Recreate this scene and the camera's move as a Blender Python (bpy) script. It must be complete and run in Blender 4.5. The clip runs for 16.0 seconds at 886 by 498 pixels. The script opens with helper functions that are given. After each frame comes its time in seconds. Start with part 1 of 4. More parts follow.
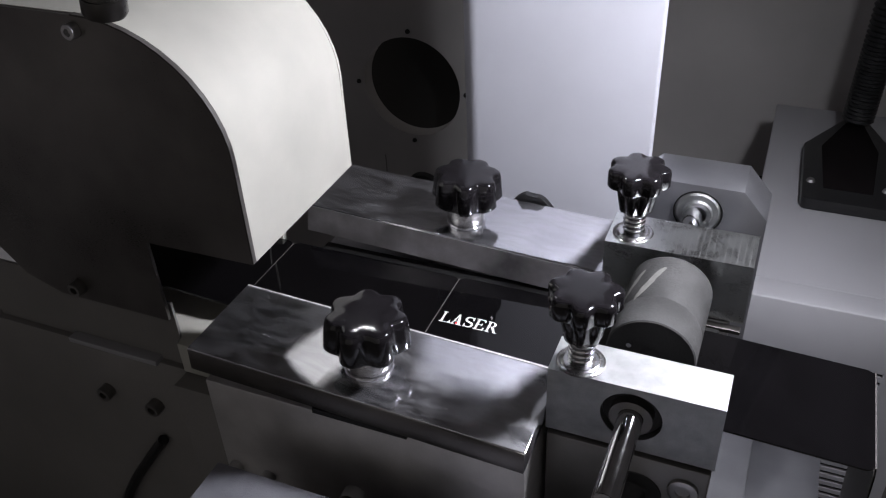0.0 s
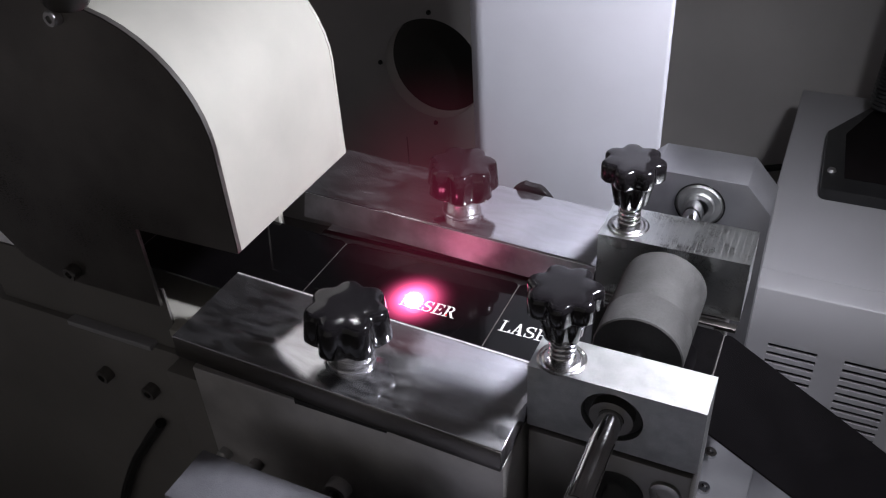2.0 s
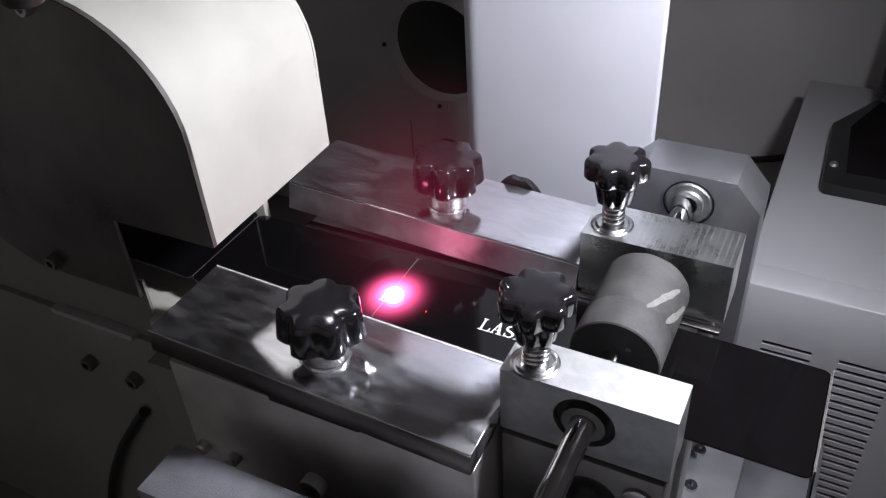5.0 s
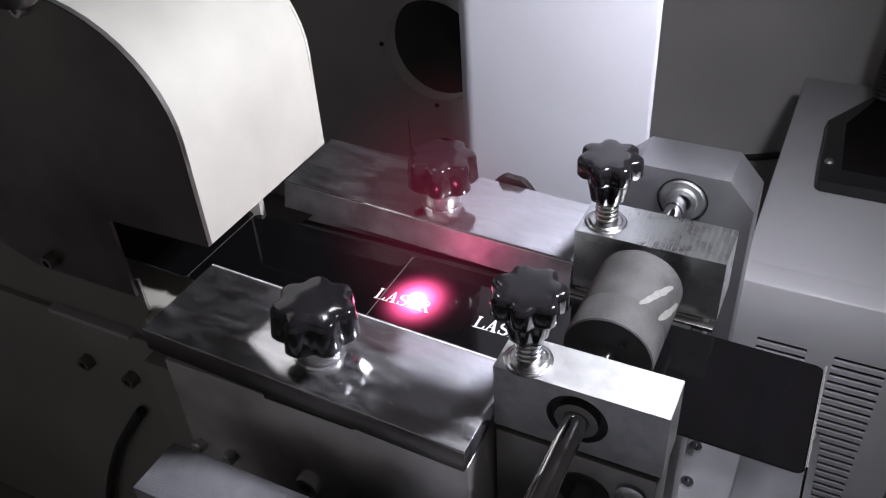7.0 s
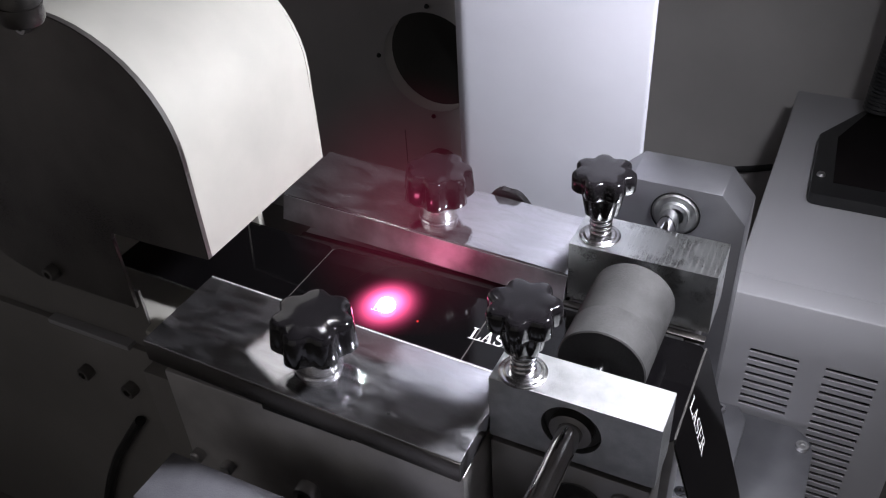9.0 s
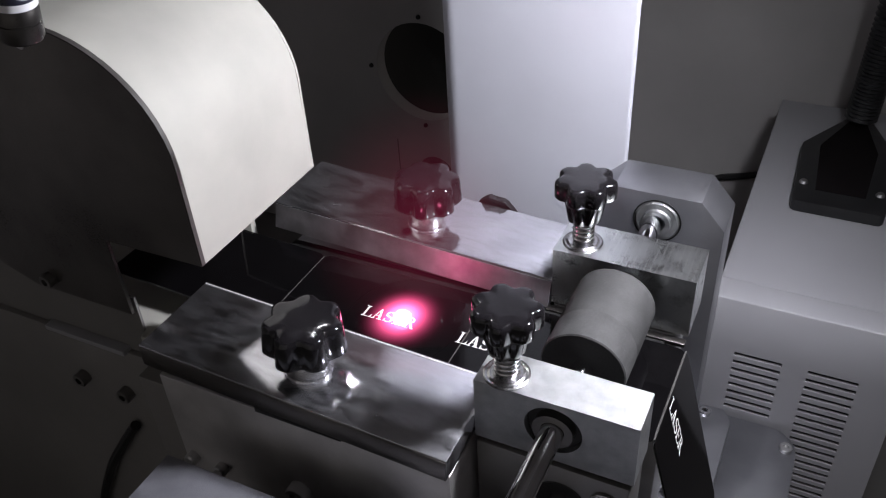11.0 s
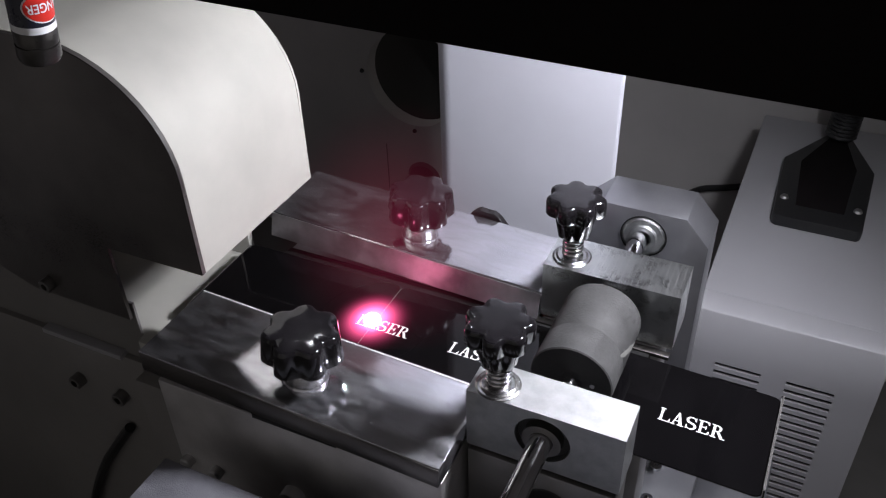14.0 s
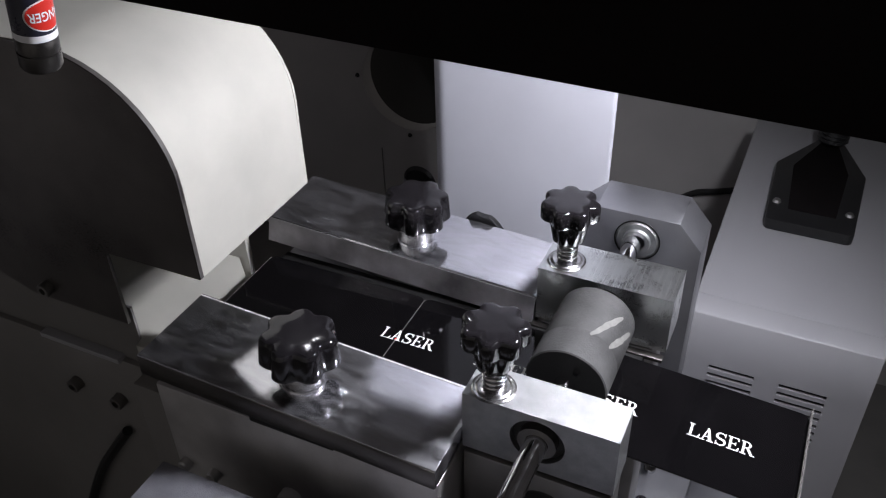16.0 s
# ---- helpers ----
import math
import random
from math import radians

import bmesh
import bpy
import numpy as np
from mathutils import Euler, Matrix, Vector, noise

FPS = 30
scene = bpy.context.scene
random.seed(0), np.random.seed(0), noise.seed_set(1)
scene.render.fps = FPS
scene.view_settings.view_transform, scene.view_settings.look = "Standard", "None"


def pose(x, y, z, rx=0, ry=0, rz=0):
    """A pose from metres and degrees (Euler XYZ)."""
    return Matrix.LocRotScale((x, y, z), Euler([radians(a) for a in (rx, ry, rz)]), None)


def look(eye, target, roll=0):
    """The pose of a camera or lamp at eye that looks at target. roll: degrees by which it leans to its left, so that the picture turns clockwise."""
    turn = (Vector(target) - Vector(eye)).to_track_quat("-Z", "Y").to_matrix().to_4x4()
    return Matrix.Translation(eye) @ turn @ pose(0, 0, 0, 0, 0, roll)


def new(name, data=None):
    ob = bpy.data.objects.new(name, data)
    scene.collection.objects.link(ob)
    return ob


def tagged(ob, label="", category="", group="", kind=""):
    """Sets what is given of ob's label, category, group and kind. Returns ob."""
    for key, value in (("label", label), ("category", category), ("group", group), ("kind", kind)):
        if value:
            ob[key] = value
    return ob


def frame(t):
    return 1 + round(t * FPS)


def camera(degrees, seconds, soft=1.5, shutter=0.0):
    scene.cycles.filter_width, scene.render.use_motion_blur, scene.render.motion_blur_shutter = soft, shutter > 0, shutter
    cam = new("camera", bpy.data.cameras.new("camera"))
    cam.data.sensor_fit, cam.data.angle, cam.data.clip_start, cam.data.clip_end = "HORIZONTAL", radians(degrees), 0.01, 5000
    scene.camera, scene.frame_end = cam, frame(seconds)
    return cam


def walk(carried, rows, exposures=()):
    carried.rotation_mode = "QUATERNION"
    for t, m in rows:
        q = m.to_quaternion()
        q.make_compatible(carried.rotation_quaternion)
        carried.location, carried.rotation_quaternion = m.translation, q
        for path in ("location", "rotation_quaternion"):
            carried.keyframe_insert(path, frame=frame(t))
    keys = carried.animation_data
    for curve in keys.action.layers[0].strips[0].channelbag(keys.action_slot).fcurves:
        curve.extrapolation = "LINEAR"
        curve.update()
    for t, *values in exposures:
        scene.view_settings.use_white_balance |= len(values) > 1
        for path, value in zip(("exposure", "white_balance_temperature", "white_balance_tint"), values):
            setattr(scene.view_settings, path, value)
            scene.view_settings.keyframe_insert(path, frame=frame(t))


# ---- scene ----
cam = camera(54.9, 16.0, soft=1.15)
PATH = [
    (0, (-0.003, -0.008, 0.555), (-0.671, 1.491, -0.588), -2.9),
    (0.5, (-0.001, -0.008, 0.558), (-0.669, 1.48, -0.598), -2.9),
    (1, (0.002, -0.007, 0.556), (-0.669, 1.468, -0.616), -3.4),
    (1.5, (0.005, -0.006, 0.557), (-0.681, 1.457, -0.622), -3.7),
    (2, (0.015, 0.009, 0.555), (-0.725, 1.446, -0.624), -3.9),
    (2.5, (0.02, 0.025, 0.551), (-0.734, 1.411, -0.677), -4.1),
    (3, (0.023, 0.025, 0.556), (-0.74, 1.412, -0.666), -3.8),
    (3.5, (0.024, 0.025, 0.557), (-0.731, 1.409, -0.674), -3.7),
    (4, (0.024, 0.026, 0.557), (-0.732, 1.412, -0.669), -3.7),
    (6.5, (0.029, 0.024, 0.559), (-0.733, 1.418, -0.655), -4.1),
    (7, (0.029, 0.025, 0.558), (-0.731, 1.416, -0.661), -4.1),
    (7.5, (0.03, 0.025, 0.559), (-0.732, 1.418, -0.658), -4.2),
    (8, (0.029, 0.024, 0.56), (-0.731, 1.421, -0.654), -4.0),
    (10.5, (0.037, 0.017, 0.569), (-0.717, 1.435, -0.623), -3.7),
    (11, (0.039, 0.015, 0.57), (-0.713, 1.436, -0.621), -3.7),
    (11.5, (0.04, 0.016, 0.573), (-0.705, 1.434, -0.624), -3.4),
    (12, (0.04, 0.015, 0.576), (-0.703, 1.427, -0.631), -3.2),
    (12.5, (0.041, 0.015, 0.577), (-0.696, 1.432, -0.626), -3.0),
    (13, (0.039, 0.012, 0.58), (-0.692, 1.438, -0.616), -2.5),
    (13.5, (0.037, 0.009, 0.582), (-0.678, 1.444, -0.613), -2.0),
    (14, (0.037, 0.007, 0.583), (-0.677, 1.445, -0.61), -1.9),
    (14.5, (0.038, 0.007, 0.584), (-0.676, 1.447, -0.607), -2.0),
    (15, (0.039, 0.006, 0.584), (-0.677, 1.446, -0.605), -2.0),
    (15.5, (0.039, 0.004, 0.585), (-0.675, 1.448, -0.601), -1.9),
    (16, (0.038, 0.004, 0.586), (-0.667, 1.451, -0.601), -1.7),
]
walk(cam, [(t, look(eye, target, roll)) for t, eye, target, roll in PATH],
     [(0, 0.0), (1, 0.02), (1.5, 0.06), (2, -0.10), (3, 0.02), (3.5, 0.08), (4, 0.15), (8, 0.12), (10.5, 0.0), (11.5, -0.02), (12.5, 0.16), (13.5, -0.04), (16, -0.02)])


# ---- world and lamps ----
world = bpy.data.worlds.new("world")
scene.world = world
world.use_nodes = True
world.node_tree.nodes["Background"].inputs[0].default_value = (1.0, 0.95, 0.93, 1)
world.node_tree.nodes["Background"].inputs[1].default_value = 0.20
LAMP_AT = (0.085, 0.345, 0.545)
LAMP_TO = (-0.130, 0.315, 0.300)
lamp_data = bpy.data.lights.new("work_lamp_light", "SPOT")
lamp_data.energy, lamp_data.color = 4.1, (0.905, 0.885, 1.0)
lamp_data.shadow_soft_size, lamp_data.spot_size, lamp_data.spot_blend = 0.026, radians(146), 0.9
lamp_ob = new("work_lamp_light", lamp_data)
lamp_ob.matrix_world = look(LAMP_AT, LAMP_TO)
scene.view_settings.exposure = 0.0


# ---- materials ----
def material(name, colour, rough=0.5, metal=0.0, var=0.15, scale=60.0, bump=0.1, grain=900.0, stretch=(1, 1, 1), rvar=0.1, coat=0.0, spec=0.5, haze=0.0):
    """A node material with stains at one scale and grain at another."""
    m = bpy.data.materials.new(name)
    m.use_nodes = True
    nt = m.node_tree
    b = nt.nodes["Principled BSDF"]
    tc = nt.nodes.new("ShaderNodeTexCoord")
    mp = nt.nodes.new("ShaderNodeMapping")
    mp.inputs["Scale"].default_value = stretch
    nt.links.new(tc.outputs["Object"], mp.inputs["Vector"])
    n1 = nt.nodes.new("ShaderNodeTexNoise")
    n1.inputs["Scale"].default_value, n1.inputs["Detail"].default_value = scale, 5
    n2 = nt.nodes.new("ShaderNodeTexNoise")
    n2.inputs["Scale"].default_value, n2.inputs["Detail"].default_value = grain, 3
    nt.links.new(tc.outputs["Object"], n1.inputs["Vector"])
    nt.links.new(mp.outputs["Vector"], n2.inputs["Vector"])
    ramp = nt.nodes.new("ShaderNodeMapRange")
    ramp.inputs["From Min"].default_value, ramp.inputs["From Max"].default_value = 0.3, 0.7
    ramp.inputs["To Min"].default_value, ramp.inputs["To Max"].default_value = 1 - var, 1 + var
    nt.links.new(n1.outputs["Fac"], ramp.inputs["Value"])
    mul = nt.nodes.new("ShaderNodeVectorMath")
    mul.operation = "SCALE"
    mul.inputs[0].default_value = colour
    nt.links.new(ramp.outputs["Result"], mul.inputs["Scale"])
    nt.links.new(mul.outputs["Vector"], b.inputs["Base Color"])
    add = nt.nodes.new("ShaderNodeMath")
    add.operation = "MULTIPLY"
    nt.links.new(n1.outputs["Fac"], add.inputs[0])
    nt.links.new(n2.outputs["Fac"], add.inputs[1])
    rr = nt.nodes.new("ShaderNodeMapRange")
    rr.inputs["From Min"].default_value, rr.inputs["From Max"].default_value = 0.12, 0.42
    rr.inputs["To Min"].default_value, rr.inputs["To Max"].default_value = max(0.02, rough - rvar), min(1, rough + rvar)
    nt.links.new(add.outputs["Value"], rr.inputs["Value"])
    nt.links.new(rr.outputs["Result"], b.inputs["Roughness"])
    b.inputs["Metallic"].default_value = metal
    b.inputs["Specular IOR Level"].default_value = spec
    b.inputs["Coat Weight"].default_value = coat
    if bump:
        bp = nt.nodes.new("ShaderNodeBump")
        bp.inputs["Strength"].default_value, bp.inputs["Distance"].default_value = bump, 0.0003
        nt.links.new(n2.outputs["Fac"], bp.inputs["Height"])
        nt.links.new(bp.outputs["Normal"], b.inputs["Normal"])
    if haze:
        # fine scratches and a greasy film that scatter part of the light widely
        b2 = nt.nodes.new("ShaderNodeBsdfPrincipled")
        b2.inputs["Metallic"].default_value, b2.inputs["Roughness"].default_value = metal, 0.58
        nt.links.new(mul.outputs["Vector"], b2.inputs["Base Color"])
        n3 = nt.nodes.new("ShaderNodeTexNoise")
        n3.inputs["Scale"].default_value, n3.inputs["Detail"].default_value, n3.inputs["Distortion"].default_value = 60, 9, 0.5
        n3.inputs["Roughness"].default_value = 0.62
        turned = nt.nodes.new("ShaderNodeMapping")
        turned.inputs["Rotation"].default_value, turned.inputs["Scale"].default_value = (0, 0, radians(35)), (1.0, 3.5, 1.0)
        nt.links.new(tc.outputs["Object"], turned.inputs["Vector"])
        nt.links.new(turned.outputs["Vector"], n3.inputs["Vector"])
        hz = nt.nodes.new("ShaderNodeMapRange")
        hz.inputs["From Min"].default_value, hz.inputs["From Max"].default_value = 0.36, 0.70
        hz.inputs["To Min"].default_value, hz.inputs["To Max"].default_value = haze * 0.3, haze * 2.2
        nt.links.new(n3.outputs["Fac"], hz.inputs["Value"])
        mx = nt.nodes.new("ShaderNodeMixShader")
        nt.links.new(hz.outputs["Result"], mx.inputs[0])
        nt.links.new(b.outputs[0], mx.inputs[1])
        nt.links.new(b2.outputs[0], mx.inputs[2])
        nt.links.new(mx.outputs[0], nt.nodes["Material Output"].inputs["Surface"])
    return m


def glow(name, colour, strength, see_through):
    m = bpy.data.materials.new(name)
    m.use_nodes = True
    nt = m.node_tree
    nt.nodes.remove(nt.nodes["Principled BSDF"])
    out = nt.nodes["Material Output"]
    e = nt.nodes.new("ShaderNodeEmission")
    e.inputs[0].default_value, e.inputs[1].default_value = (*colour, 1), strength
    if see_through:
        t = nt.nodes.new("ShaderNodeBsdfTransparent")
        a = nt.nodes.new("ShaderNodeAddShader")
        nt.links.new(t.outputs[0], a.inputs[0])
        nt.links.new(e.outputs[0], a.inputs[1])
        nt.links.new(a.outputs[0], out.inputs["Surface"])
    else:
        nt.links.new(e.outputs[0], out.inputs["Surface"])
    return m


POLISHED = material("polished_steel", (0.74, 0.74, 0.78), 0.055, 1.0, 0.08, 30, 0.04, 1100, (1, 9, 1), 0.03, haze=0.12)
nt = POLISHED.node_tree
# the hand-polished face is gently wavy and carries short scratches in two directions
swell = nt.nodes.new("ShaderNodeTexNoise")
swell.inputs["Scale"].default_value, swell.inputs["Detail"].default_value = 42.0, 2.0
coord = nt.nodes.new("ShaderNodeTexCoord")
nt.links.new(coord.outputs["Object"], swell.inputs["Vector"])
wavy = nt.nodes.new("ShaderNodeBump")
wavy.inputs["Strength"].default_value, wavy.inputs["Distance"].default_value = 1.0, 0.00022
nt.links.new(swell.outputs["Fac"], wavy.inputs["Height"])
grain_bump = [n for n in nt.nodes if n.type == "BUMP" and n != wavy][0]
nt.links.new(wavy.outputs["Normal"], grain_bump.inputs["Normal"])
EDGE_STEEL = material("ground_edge_steel", (0.50, 0.485, 0.51), 0.46, 1.0, 0.48, 45, 0.35, 500, (2, 1, 6), 0.12)
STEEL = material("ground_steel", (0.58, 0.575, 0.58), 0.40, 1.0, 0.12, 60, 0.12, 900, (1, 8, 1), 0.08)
MILLED = material("milled_aluminium", (0.43, 0.44, 0.445), 0.46, 1.0, 0.16, 160, 0.6, 1300, (1, 6, 1), 0.12)
FACE_STEEL = material("brushed_face_steel", (0.62, 0.605, 0.60), 0.56, 1.0, 0.16, 40, 0.25, 700, (9, 1, 1), 0.10)
MILLED_LINES = material("milled_aluminium_with_tool_marks", (0.66, 0.68, 0.68), 0.30, 1.0, 0.06, 90, 0.15, 1500, (4, 1, 1), 0.05)
nt = MILLED_LINES.node_tree
wave = nt.nodes.new("ShaderNodeTexWave")
wave.inputs["Scale"].default_value, wave.inputs["Distortion"].default_value, wave.inputs["Detail"].default_value = 118.0, 0.2, 1.0
coord = nt.nodes.new("ShaderNodeTexCoord")
nt.links.new(coord.outputs["Object"], wave.inputs["Vector"])
marks = nt.nodes.new("ShaderNodeBump")
marks.inputs["Strength"].default_value, marks.inputs["Distance"].default_value = 0.03, 0.0002
nt.links.new(wave.outputs["Fac"], marks.inputs["Height"])
nt.links.new(marks.outputs["Normal"], nt.nodes["Principled BSDF"].inputs["Normal"])
MARK = material("bright_tool_mark", (0.78, 0.79, 0.79), 0.45, 1.0, 0.1, 300, 0.1, 900)
# pale colour that paints a bevel highlight
EDGE_GLINT = material("pale_edge_glint", (0.74, 0.74, 0.74), 0.55, 0.25, 0.25, 300, 0.2, 900)
CHROME = material("chromed_steel", (0.70, 0.70, 0.72), 0.08, 1.0, 0.05, 80, 0.03, 800, (1, 1, 1), 0.04)
COLLAR = material("turned_steel_collar", (0.55, 0.545, 0.55), 0.22, 1.0, 0.1, 200, 0.2, 1500, (1, 1, 12), 0.06)
ANODISED = material("dull_aluminium", (0.33, 0.332, 0.355), 0.40, 0.9, 0.08, 50, 0.15, 1200, (1, 1, 1), 0.06)
BLASTED = material("blasted_grey_metal", (0.34, 0.34, 0.38), 0.6, 0.5, 0.1, 120, 0.8, 1800, (1, 1, 1), 0.08)
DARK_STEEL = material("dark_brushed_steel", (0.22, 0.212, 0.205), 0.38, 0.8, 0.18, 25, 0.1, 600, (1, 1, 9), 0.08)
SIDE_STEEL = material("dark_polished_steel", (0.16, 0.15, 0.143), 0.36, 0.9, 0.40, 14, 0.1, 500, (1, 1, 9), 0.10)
GUNMETAL = material("gunmetal", (0.085, 0.08, 0.076), 0.34, 0.9, 0.15, 60, 0.15, 700, (1, 1, 6), 0.08)
BAKELITE = material("black_bakelite", (0.011, 0.010, 0.0115), 0.12, 0.0, 0.25, 120, 0.02, 900, (1, 1, 1), 0.04, 0.0, 0.5)
CREAM = material("cream_powder_coat", (0.430, 0.422, 0.383), 0.62, 0.0, 0.10, 22, 0.12, 1500, (1, 1, 1), 0.08, spec=0.3)
EDGE = material("worn_edge_paint", (0.06, 0.055, 0.052), 0.5, 0.2, 0.1, 80, 0.1, 900)
WALL_PAINT = material("grey_white_paint", (0.43, 0.412, 0.408), 0.55, 0.0, 0.10, 8, 0.15, 1300, (1, 1, 1), 0.05)
HOUSING_PAINT = material("pale_housing_paint", (0.64, 0.645, 0.71), 0.36, 0.0, 0.06, 12, 0.15, 1500, (1, 1, 1), 0.06)
PANEL_PAINT = material("pale_grey_paint", (0.325, 0.322, 0.340), 0.45, 0.0, 0.04, 10, 0.15, 1500, (1, 1, 1), 0.05)
DARK_PAINT = material("dark_grey_paint", (0.20, 0.190, 0.184), 0.5, 0.2, 0.12, 14, 0.1, 900, (1, 1, 1), 0.06)
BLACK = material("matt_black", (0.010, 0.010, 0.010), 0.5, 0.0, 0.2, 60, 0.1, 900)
BLACK_PLASTIC = material("black_plastic", (0.014, 0.014, 0.015), 0.38, 0.0, 0.2, 60, 0.3, 1600)
RUBBER = material("grey_rubber", (0.052, 0.0515, 0.0515), 0.72, 0.0, 0.34, 75, 0.6, 900, (1, 1, 1), 0.08)
RUBBER_END = material("dark_rubber", (0.020, 0.019, 0.019), 0.6, 0.0, 0.25, 90, 0.3, 1000)
CHALK = material("rubbed_pale_rubber", (0.18, 0.178, 0.168), 0.85, 0.0, 0.15, 300, 0.5, 2000)
LABEL_BLACK = material("black_label_film", (0.0038, 0.0035, 0.0040), 0.06, 0.0, 0.2, 40, 0.02, 700, (1, 1, 1), 0.03, 0.0, 0.45)
LABEL_EDGE = material("label_core", (0.08, 0.076, 0.072), 0.7, 0.0, 0.2, 300, 0.2, 900)
LETTER = material("engraved_white", (0.86, 0.86, 0.84), 0.8, 0.0, 0.08, 400, 0.3, 2500)
RED = material("red_sticker", (0.62, 0.03, 0.02), 0.35, 0.0, 0.05, 80, 0.05, 900)
WHITE = material("white_sticker", (0.8, 0.8, 0.82), 0.4, 0.0, 0.05, 80, 0.05, 900)
NAVY = material("dark_blue_sticker", (0.02, 0.02, 0.035), 0.35, 0.0, 0.05, 80, 0.05, 900)
LED = glow("lamp_led", (0.93, 0.95, 1.0), 450.0, False)
FELT = material("black_felt_paint", (0.008, 0.0066, 0.0070), 0.95, 0.0, 0.2, 60, 0.1, 900, spec=0.05)
AIM = glow("red_aiming_light", (1.0, 0.05, 0.04), 1.6, False)
SMALL_LED = glow("small_led", (0.95, 0.96, 1.0), 320.0, False)
SPARK = glow("plasma_core", (1.0, 0.24, 0.42), 14.0, False)


def fading_glow(name, colour, strength, power):
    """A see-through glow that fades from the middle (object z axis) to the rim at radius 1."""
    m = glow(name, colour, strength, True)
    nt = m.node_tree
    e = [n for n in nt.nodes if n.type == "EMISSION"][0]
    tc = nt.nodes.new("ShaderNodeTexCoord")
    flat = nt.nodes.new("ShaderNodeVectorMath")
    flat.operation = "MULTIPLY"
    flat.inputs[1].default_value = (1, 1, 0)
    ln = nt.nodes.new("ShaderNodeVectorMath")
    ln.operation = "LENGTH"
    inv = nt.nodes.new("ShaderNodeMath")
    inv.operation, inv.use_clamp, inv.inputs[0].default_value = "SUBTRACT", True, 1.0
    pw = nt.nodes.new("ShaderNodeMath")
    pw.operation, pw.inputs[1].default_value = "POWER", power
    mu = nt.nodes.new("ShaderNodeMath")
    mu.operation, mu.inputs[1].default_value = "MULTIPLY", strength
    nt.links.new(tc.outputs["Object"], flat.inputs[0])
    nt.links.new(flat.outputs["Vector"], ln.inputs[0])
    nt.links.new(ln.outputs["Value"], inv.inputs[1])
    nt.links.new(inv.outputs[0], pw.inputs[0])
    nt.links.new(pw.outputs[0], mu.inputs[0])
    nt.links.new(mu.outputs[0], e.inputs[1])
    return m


# plasma glow and bloom round the spark, painted as fading emission
HALO = fading_glow("plasma_halo", (1.0, 0.10, 0.29), 20.0, 6.2)
# veil of pink light, added as weak see-through emission
GLOW_VEIL = fading_glow("glow_veil", (1.0, 0.09, 0.24), 0.09, 1.7)


# ---- mesh helpers ----
def mesh_of(name, bm, mat, smooth=None):
    me = bpy.data.meshes.new(name)
    bmesh.ops.recalc_face_normals(bm, faces=bm.faces[:])
    bm.to_mesh(me)
    bm.free()
    me.materials.append(mat)
    if smooth is not None:
        me.polygons.foreach_set("use_smooth", [True] * len(me.polygons))
        me.set_sharp_from_angle(angle=radians(smooth))
    return me


def thing(name, label, category, m=None, group="", kind=""):
    ob = new(name)
    if m is not None:
        ob.matrix_basis = m
    return tagged(ob, label, category, group, kind)


def part(name, bm, mat, parent=None, label="", smooth=35, m=None):
    ob = new(name, mesh_of(name, bm, mat, smooth))
    ob.parent = parent
    if m is not None:
        ob.matrix_basis = m
    if label:
        ob["label"] = label
    return ob


def solid(name, bm, mat, label, category, kind="", smooth=35, group="", m=None):
    return tagged(part(name, bm, mat, None, "", smooth, m), label, category, group, kind)


def box(x0, x1, y0, y1, z0, z1, bevel=0.0, seg=2):
    bm = bmesh.new()
    bmesh.ops.create_cube(bm, size=1, matrix=Matrix.Translation(((x0 + x1) / 2, (y0 + y1) / 2, (z0 + z1) / 2)) @ Matrix.Diagonal((x1 - x0, y1 - y0, z1 - z0, 1)))
    if bevel:
        bmesh.ops.bevel(bm, geom=bm.edges[:], offset=bevel, segments=seg, affect="EDGES", profile=0.5)
    return bm


def merge(*bms):
    """Joins several bmeshes of one part into the first."""
    first = bms[0]
    for other in bms[1:]:
        me = bpy.data.meshes.new("tmp")
        other.to_mesh(me)
        other.free()
        first.from_mesh(me)
        bpy.data.meshes.remove(me)
    return first


def lathe(profile, seg=40, m=None):
    """Turns (radius, height) pairs about z; a zero radius closes an end."""
    bm = bmesh.new()
    rings = []
    for r, z in profile:
        if r <= 1e-6:
            rings.append([bm.verts.new((0, 0, z))])
        else:
            rings.append([bm.verts.new((r * math.cos(2 * math.pi * i / seg), r * math.sin(2 * math.pi * i / seg), z)) for i in range(seg)])
    for a, b in zip(rings, rings[1:]):
        for i in range(seg):
            j = (i + 1) % seg
            if len(a) == 1 and len(b) == 1:
                continue
            if len(a) == 1:
                bm.faces.new((a[0], b[i], b[j]))
            elif len(b) == 1:
                bm.faces.new((a[i], a[j], b[0]))
            else:
                bm.faces.new((a[i], a[j], b[j], b[i]))
    if m is not None:
        bmesh.ops.transform(bm, matrix=m, verts=bm.verts[:])
    return bm


def prism(points, axis, a, b, bevel=0.0):
    """Extrudes an outline along an axis from a to b. For y the outline is (x, z), for z it is (x, y), for x it is (y, z)."""
    def at(p, d):
        return {"y": (p[0], d, p[1]), "z": (p[0], p[1], d), "x": (d, p[0], p[1])}[axis]
    bm = bmesh.new()
    lo = [bm.verts.new(at(p, a)) for p in points]
    hi = [bm.verts.new(at(p, b)) for p in points]
    bm.faces.new(lo)
    bm.faces.new(hi[::-1])
    n = len(points)
    for i in range(n):
        j = (i + 1) % n
        bm.faces.new((lo[i], lo[j], hi[j], hi[i]))
    if bevel:
        bmesh.ops.bevel(bm, geom=bm.edges[:], offset=bevel, segments=2, affect="EDGES", profile=0.5)
    return bm


